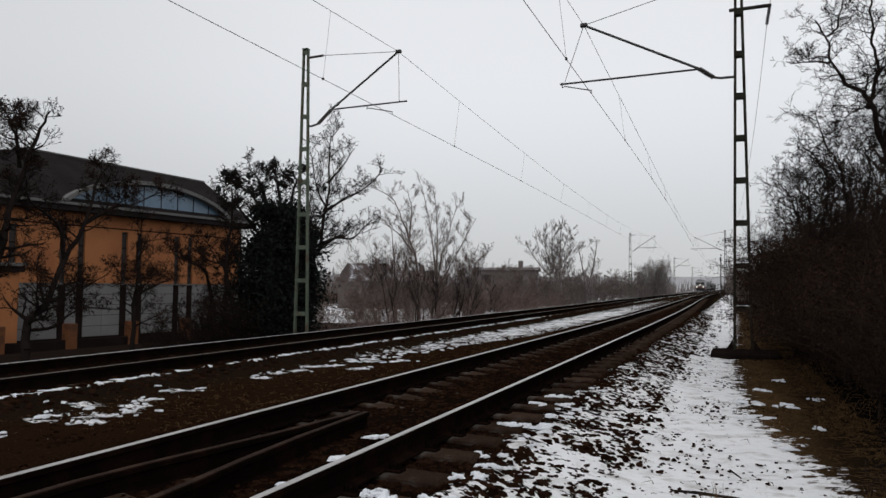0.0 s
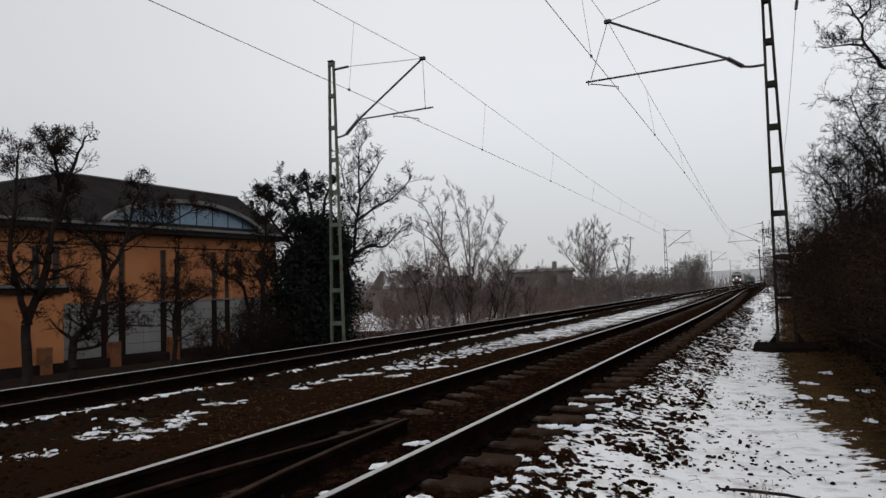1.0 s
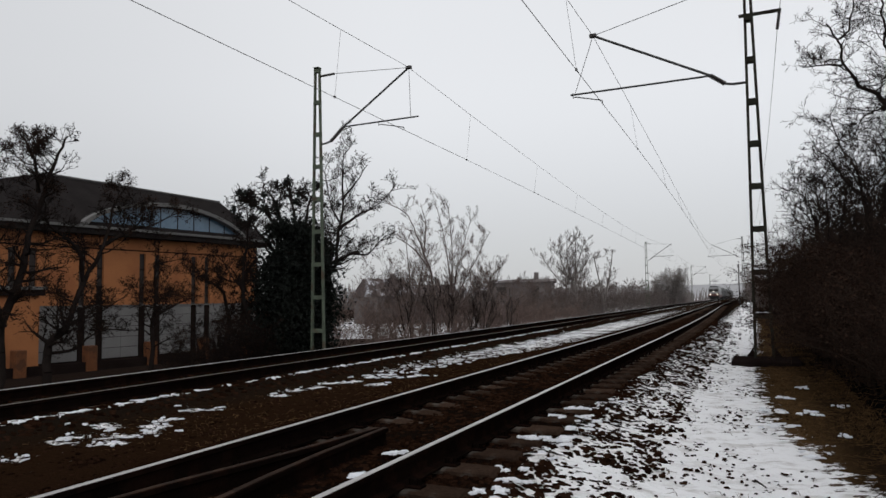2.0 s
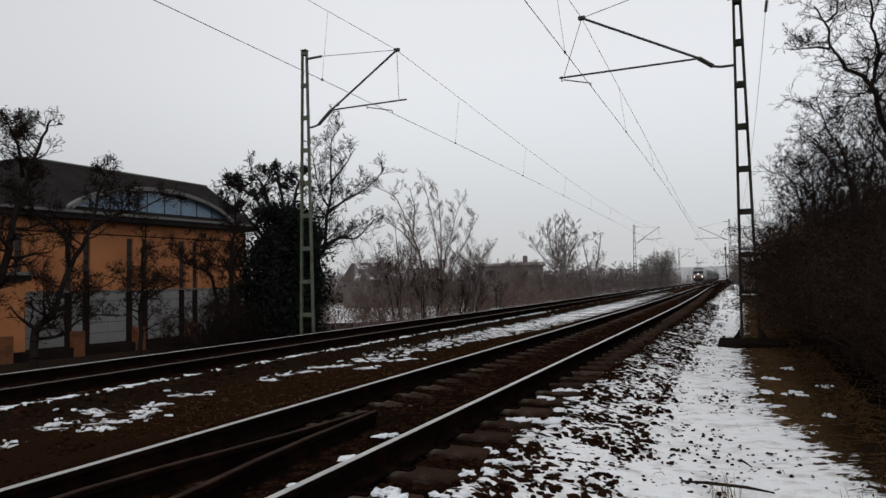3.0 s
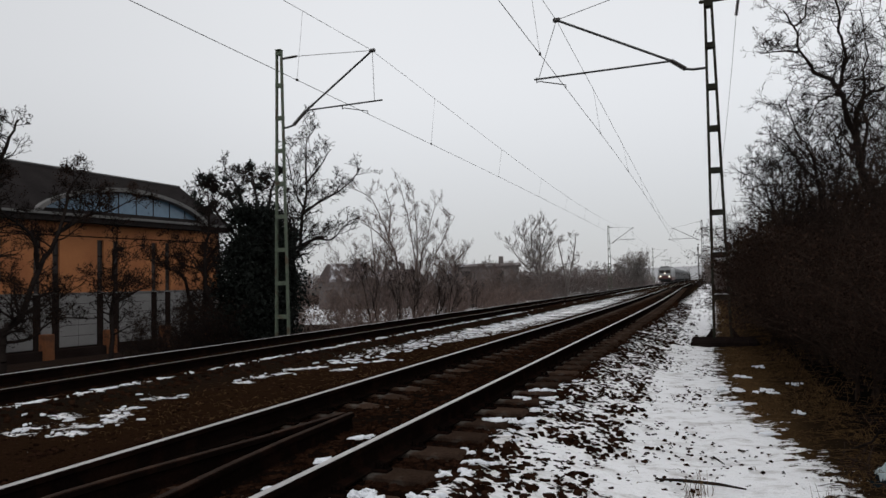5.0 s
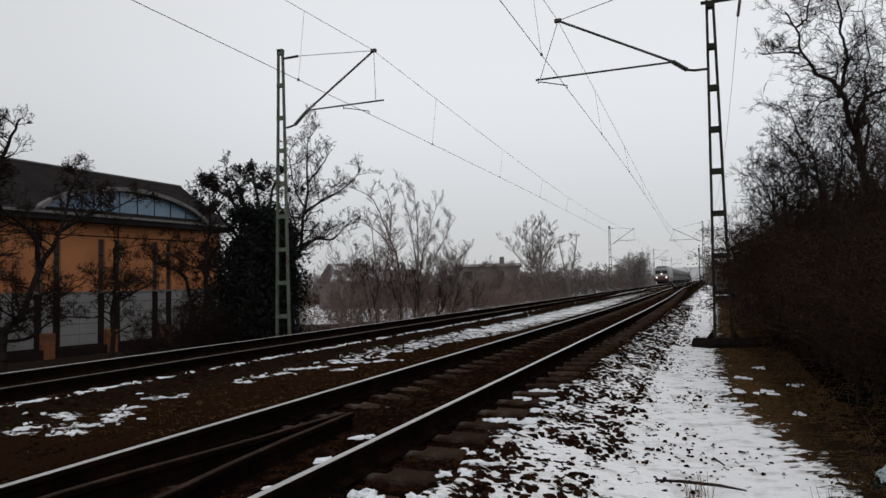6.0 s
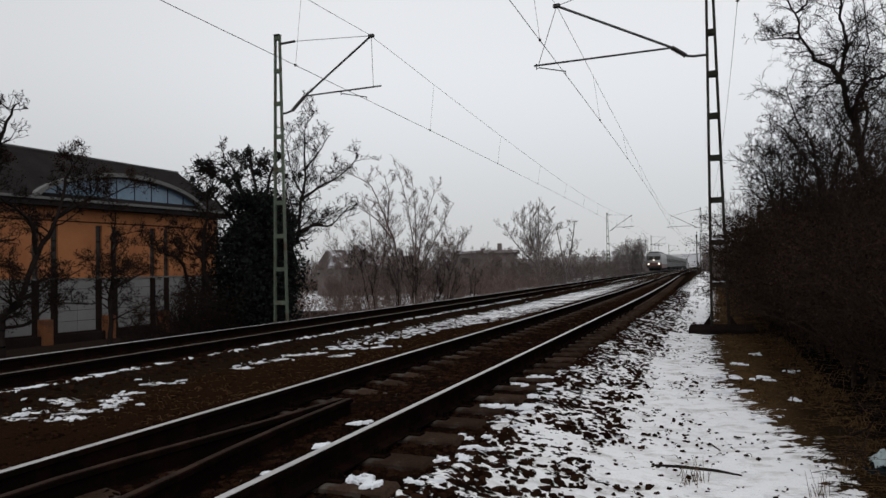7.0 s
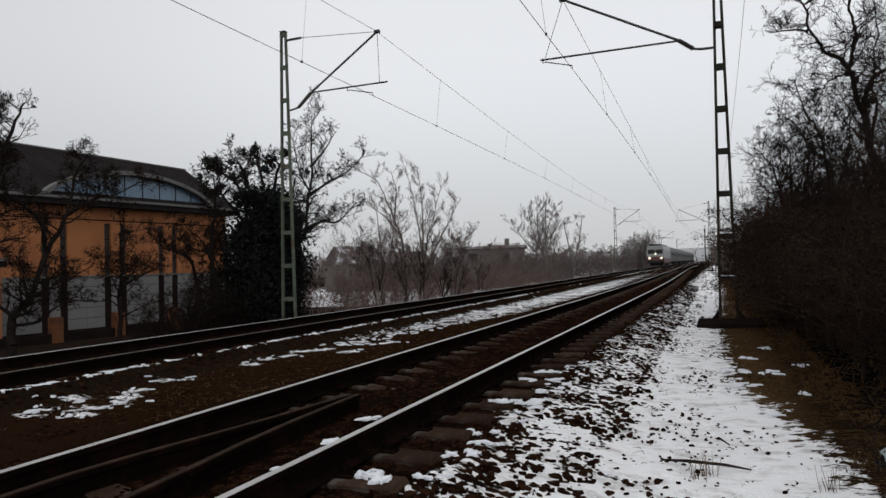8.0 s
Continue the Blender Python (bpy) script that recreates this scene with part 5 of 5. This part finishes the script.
def locomotive():
    """The engine, its front at y = 0 and its length towards +y, z over the rail."""
    t = thing("locomotive", "pale electric locomotive with red skirt and three lit headlights", "locomotive")
    upper = [(-1.48, 1.55), (1.48, 1.55), (1.46, 2.9), (1.30, 3.55), (1.0, 3.78), (-1.0, 3.78), (-1.30, 3.55), (-1.46, 2.9)]
    lower = [(-1.48, 0.75), (1.48, 0.75), (1.48, 1.55), (-1.48, 1.55)]
    part("body", shell_bm(18.0, upper), M_TRAIN_WHITE, t, "pale grey-white body")
    part("skirt", shell_bm(18.0, lower), M_TRAIN_RED, t, "dull red lower body")
    part("front_panel", box_bm(-1.44, -0.03, 1.16, 1.44, -0.002, 1.86, 0.01), M_TRAIN_RED, t, "dull red front panel")
    part("buffer_beam", box_bm(-1.35, -0.12, 0.75, 1.35, 0.0, 1.15, 0.02), M_TRAIN_DARK, t)
    for x in (-0.88, 0.88):
        part("buffer", tube_bm([(x, -0.12, 1.05), (x, -0.5, 1.05), (x, -0.52, 1.05)], [0.1, 0.1, 0.22], 12), M_TRAIN_DARK, t)
        l = part("headlight", tube_bm([(x * 1.12, -0.01, 1.62), (x * 1.12, -0.09, 1.62)], 0.17, 14), M_LAMP, t, "lit headlight")
        part("bezel", tube_bm([(x * 1.12, -0.005, 1.62), (x * 1.12, -0.06, 1.62)], 0.22, 14), M_TRAIN_DARK, l)
    part("headlight", tube_bm([(0, -0.03, 2.35), (0, -0.09, 2.35)], 0.14, 14), M_LAMP, t, "lit centre headlight")
    for x in (-0.66, 0.66):
        part("windscreen", box_bm(x - 0.58, -0.02, 2.35, x + 0.58, 0.02, 3.1, 0.02), M_DARKGLASS, t)
    part("roof_cover", box_bm(-0.95, 0.6, 3.78, 0.95, 17.5, 4.02, 0.05), M_TRAIN_DARK, t, "black roof equipment cover")
    for y in (3.5, 14.5):
        pan = part("pantograph", tube_bm([(0, y, 4.0), (0, y + 1.1, 4.6), (0, y, 5.55)], 0.045), M_TRAIN_DARK, t)
        part("contact_strip", tube_bm([(-0.85, y, 5.45), (-0.55, y, 5.58), (0.55, y, 5.58), (0.85, y, 5.45)], 0.045), M_TRAIN_DARK, pan)
    part("bogie", box_bm(-1.15, 2.2, 0.3, 1.15, 6.2, 0.75, 0.05), M_TRAIN_DARK, t)
    part("bogie", box_bm(-1.15, 11.8, 0.3, 1.15, 15.8, 0.75, 0.05), M_TRAIN_DARK, t)
    for y in (2.9, 5.5, 12.5, 15.1):
        wheelset(t, y)
    return t


def coach():
    t = thing("passenger_coach", "grey-green passenger coach with a row of dark windows", "railway coach", "coaches of the train")
    part("body", shell_bm(24.6, [(-1.42, 0.95), (1.42, 0.95), (1.42, 2.9), (1.2, 3.6), (0.7, 3.95), (-0.7, 3.95), (-1.2, 3.6), (-1.42, 2.9)]), M_COACH, t)
    for i in range(11):
        y = 2.2 + 1.95 * i
        for x in (-1.425, 1.425):
            part("window", box_bm(x - 0.015, y - 0.6, 2.0, x + 0.015, y + 0.6, 2.85), M_DARKGLASS, t)
    for y in (3.2, 21.4):
        part("bogie", box_bm(-1.15, y - 1.6, 0.3, 1.15, y + 1.6, 0.95, 0.05), M_TRAIN_DARK, t)
        for dy in (-1.25, 1.25):
            wheelset(t, y + dy)
    return t


engine = locomotive()
coaches = [coach()]
for i in range(5):
    coaches.append(copy_thing(coaches[0], pose(0, 0, 0)))


# ---- ballast, snow, grass and litter ----
def stones(name, label, spots, sizes, mat, seed):
    """Broken stones at the spots (n x 3): low polyhedra of uneven shape, each an island of one mesh."""
    r = np.random.default_rng(seed)
    n = len(spots)
    top = [(math.cos(a) * 0.75, math.sin(a) * 0.75, 0.55) for a in (0.2, 1.7, 3.3, 4.8)]
    low = [(math.cos(a), math.sin(a), -0.3) for a in (0.9, 2.5, 4.1, 5.6)]
    unit = np.array(top + low)
    tri = np.array([(0, 1, 2), (0, 2, 3), (0, 4, 1), (1, 4, 5), (1, 5, 2), (2, 5, 6), (2, 6, 3), (3, 6, 7), (3, 7, 0), (0, 7, 4)])
    v = unit[None] + r.normal(size=(n, 8, 3)) * 0.17
    v *= sizes[:, None, None] * r.uniform(0.6, 1.25, (n, 1, 3)) * (1, 1, 0.75)
    ang = r.uniform(0, 2 * math.pi, n)
    c, s = np.cos(ang)[:, None], np.sin(ang)[:, None]
    x, y = v[:, :, 0] * c - v[:, :, 1] * s, v[:, :, 0] * s + v[:, :, 1] * c
    v = np.stack([x, y, v[:, :, 2]], 2) + spots[:, None, :]
    f = (tri[None] + (np.arange(n) * 8)[:, None, None]).reshape(-1, 3)
    me = bpy.data.meshes.new(name)
    vv = v.reshape(-1, 3)
    me.vertices.add(len(vv))
    me.vertices.foreach_set("co", vv.astype(np.float32).ravel())
    me.loops.add(len(f) * 3)
    me.loops.foreach_set("vertex_index", f.astype(np.int32).ravel())
    me.polygons.add(len(f))
    me.polygons.foreach_set("loop_start", np.arange(len(f), dtype=np.int32) * 3)
    me.materials.append(mat)
    me.update(calc_edges=True)
    me.validate()
    return tagged(new(name, me), label, "ballast" if mat is M_STONE else "snow", kind="stuff")


def scatter(r, lat0, lat1, y0, y1, count, sink):
    lat = r.uniform(lat0, lat1, count)
    y = r.uniform(y0 ** 0.5, y1 ** 0.5, count) ** 2
    z = np.array([bed(float(a)) for a in lat]) - sink
    x = lat + np.array([bend(float(b)) for b in y])
    return np.stack([x, y, z], 1)


rb = np.random.default_rng(8)
bands = []
for lat0, lat1, y0, y1, count, size in ((-4.6, -1.75, 1.5, 14, 15000, 0.036), (-4.6, -1.7, 14, 45, 8000, 0.05), (-1.8, -0.85, 2.5, 14, 3000, 0.036), (-1.8, -0.85, 14, 40, 3000, 0.045),
                                         (-10.6, -7.3, 4, 25, 6000, 0.05), (-10.6, -7.3, 25, 60, 3000, 0.07), (-7.3, -4.6, 3, 25, 3500, 0.026), (-0.9, 0.6, 3, 20, 1400, 0.016),
                                         (-1.1, -0.7, 2.5, 14, 350, 0.032), (-0.8, -0.1, 2.5, 14, 200, 0.026), (-0.9, -0.4, 14, 32, 250, 0.033)):
    p = scatter(rb, lat0, lat1, y0, y1, count, size * 0.15)
    bands.append((p, size * rb.uniform(0.55, 1.3, count)))
stones("ballast_stones", "loose dark brown broken ballast stones", np.concatenate([b[0] for b in bands]), np.concatenate([b[1] for b in bands]), M_STONE, 9)


def snow_lumps():
    """Flat ragged cakes of snow on sleeper ends and between the stones."""
    r = random.Random(17)
    bm = bmesh.new()

    def cake(x, y, z, a, b):
        n = 30
        turn = r.uniform(0, 6.28)
        off = r.uniform(0, 90)
        edge, rim = [], []
        for k in range(n):
            t = 2 * math.pi * k / n
            q = 0.95 + 1.1 * noise.noise(Vector((1.3 * math.cos(t) + off, 1.3 * math.sin(t), 0))) + 0.7 * noise.noise(Vector((3.5 * math.cos(t) + off, 3.5 * math.sin(t), 4))) + r.uniform(-0.22, 0.22)
            q = max(0.25, q)
            dx, dy = a * q * math.cos(t), b * q * math.sin(t)
            ex, ey = dx * math.cos(turn) - dy * math.sin(turn), dx * math.sin(turn) + dy * math.cos(turn)
            edge.append(bm.verts.new((x + ex, y + ey, z - 0.012)))
            rim.append(bm.verts.new((x + ex * 0.8, y + ey * 0.8, z + 0.002 + 0.004 * r.random())))
        top = bm.verts.new((x, y, z + 0.005))
        for k in range(n):
            j = (k + 1) % n
            bm.faces.new((edge[k], edge[j], rim[j], rim[k]))
            bm.faces.new((rim[k], rim[j], top))

    for i in range(46):
        y = 1.34 + 0.6 * i
        for _ in range(r.choice((0, 1, 2)) if y < 8.5 else 0):
            cx, cy = -1.9 + r.uniform(-0.1, 0.16) + bend(y), y + r.uniform(-0.06, 0.06)
            for _ in range(7):
                cake(cx + r.gauss(0, 0.075), cy + r.gauss(0, 0.035), 0.262, r.uniform(0.015, 0.06), r.uniform(0.012, 0.03))
    for x, y in ((-2.72, 5.19), (-2.63, 4.44), (-2.57, 3.73), (-2.52, 3.4), (-2.5, 4.1), (-2.48, 4.9)):
        cake(x, y, 0.262, r.uniform(0.06, 0.1), r.uniform(0.05, 0.07))
    for i in range(40):
        y = r.uniform(2.5, 9)
        lat = -1.72 + r.uniform(-0.12, 0.2)
        cake(lat, y, bed(lat) + 0.022, r.uniform(0.03, 0.08), r.uniform(0.02, 0.04))
    for x, y in SNOW_SPOTS:
        for _ in range(5):
            px, py = x + r.gauss(0, 0.17), y + r.gauss(0, 0.14)
            cake(px, py, bed(px) + 0.018, r.uniform(0.012, 0.06), r.uniform(0.008, 0.03))
    for i in range(200):
        y = 11.5 + 18.0 * r.random() ** 1.2
        px = -6.45 + r.gauss(0, 0.33)
        cake(px + bend(y), y, bed(px) + 0.025, r.uniform(0.015, 0.09), r.uniform(0.01, 0.045))
    for x, y, a in ((0.7, 12.37, 0.13), (0.57, 9.75, 0.16), (0.99, 10.36, 0.1), (0.79, 8.26, 0.07), (0.15, 9.9, 0.18), (0.35, 11.2, 0.12), (0.2, 8.9, 0.16), (0.45, 7.2, 0.14)):
        for _ in range(7):
            px, py = x + r.gauss(0, 0.5 * a), y + r.gauss(0, 0.7 * a)
            cake(px, py, bed(px) + 0.038, a * r.uniform(0.1, 0.5), a * r.uniform(0.08, 0.3))
    for i in range(150):
        y = r.uniform(4.0, 30)
        cake(-7.83 + r.gauss(0, 0.03), y, 0.182, r.uniform(0.04, 0.14), r.uniform(0.02, 0.045))
    bmesh.ops.recalc_face_normals(bm, faces=bm.faces[:])
    tagged(part("snow_cakes", bm, M_SNOW), "ragged flat cakes of old snow on sleepers and stones", "snow", kind="stuff")


snow_lumps()


def grass():
    """Blades of dry grass between path and thicket, and sparse ones between the tracks."""
    r = np.random.default_rng(31)
    segs = []
    for lat0, lat1, y0, y1, n, h in ((0.0, 1.3, 4.5, 20, 12000, 0.035), (1.0, 2.2, 4, 20, 1000, 0.11), (-0.8, 0.4, 3, 14, 40, 0.05), (-7.2, -4.7, 5, 22, 1800, 0.035), (0.5, 1.4, 20, 45, 1600, 0.12)):
        p = scatter(r, lat0, lat1, y0, y1, n, 0.01)
        for x, y, z in p:
            if n == 12000 and snowfall(float(x), float(y)) + r.uniform(-0.03, 0.03) > 0.46:
                continue
            a, q = r.uniform(0, 6.28), h * r.uniform(0.5, 1.8)
            dx, dy = math.cos(a) * q, math.sin(a) * q * 0.5
            segs.append((x, y, z, x + dx * 0.4, y + dy * 0.4, z + q * 0.6, 0.003, 0.0025))
            segs.append((x + dx * 0.4, y + dy * 0.4, z + q * 0.6, x + dx * 1.6, y + dy * 1.6, z + q * 0.45, 0.0025, 0.001))
    for cx, cy in ((-0.17, 5.09), (-0.10, 5.2), (0.62, 5.0), (0.85, 5.6)):
        for _ in range(14):
            a, q = r.uniform(0, 6.28), r.uniform(0.05, 0.2)
            x, y = cx + r.normal() * 0.03, cy + r.normal() * 0.03
            segs.append((x, y, 0.0, x + math.cos(a) * q * 0.3, y + math.sin(a) * q * 0.3, q, 0.0022, 0.001))
    tagged(new("dry_grass", tubes_mesh("dry_grass", segs, M_GRASS)), "matted dry brown winter grass beside the path", "grass", kind="stuff")


grass()


def stick(points, radius):
    t = thing("stick", "thin dark fallen stick lying on the snow", "stick", "sticks on the snow")
    part("twig", tube_bm(points, radius, 6), M_BARK, t)


stick([(-0.43, 5.42, 0.03), (-0.25, 5.38, 0.045), (0.0, 5.33, 0.05), (0.17, 5.29, 0.04)], [0.008, 0.012, 0.011, 0.006])
stick([(-0.04, 6.21, 0.03), (0.04, 5.95, 0.04)], [0.008, 0.005])
stick([(0.95, 6.6, 0.03), (1.1, 6.2, 0.22), (1.15, 5.9, 0.45)], [0.010, 0.008, 0.004])


def rag():
    """A crumpled plastic sheet under the thicket's edge."""
    t = thing("plastic_sheet", "crumpled pale and dark plastic sheet lying under the thicket", "litter", m=pose(1.26, 5.85, -0.02))
    for name, mat, sx, sy, h, seed, off, label in (("pale_fold", M_TARP, 0.20, 0.15, 0.11, 3, (0.0, 0.02, 0.06), "pale blue-white fold"), ("dark_fold", M_TARP_DARK, 0.26, 0.22, 0.09, 5, (-0.02, -0.06, 0.0), "dark blue-black fold")):
        bm = bmesh.new()
        bmesh.ops.create_grid(bm, x_segments=18, y_segments=14, size=1)
        for v in bm.verts:
            d = max(0.0, 1 - (v.co.x ** 2 + v.co.y ** 2) * 0.7)
            z = h * d + 0.07 * noise.noise(Vector((v.co.x * 2.5, v.co.y * 2.5, seed))) + 0.03 * noise.noise(Vector((v.co.x * 7, v.co.y * 7, seed)))
            v.co = Vector((v.co.x * sx + off[0], v.co.y * sy + off[1], max(-0.02, z) + off[2]))
        part(name, bm, mat, t, label)


rag()


# ---- what moves ----
def motions():
    """The train comes towards the camera along the second track at a steady pace."""
    offset = 0.0
    for vehicle, length in [(engine, 18.7)] + [(c, 25.2) for c in coaches]:
        rows = []
        for t in (0.0, 1.0, 2.0, 3.0, 4.0, 5.0, 6.0, 7.0, 8.0):
            y = 246.0 - 14.9 * t + offset
            rows.append((t, pose(-8.9 + bend(y), y, 0.345, 0, 0, 0)))
        walk(vehicle, rows)
        offset += length


motions()
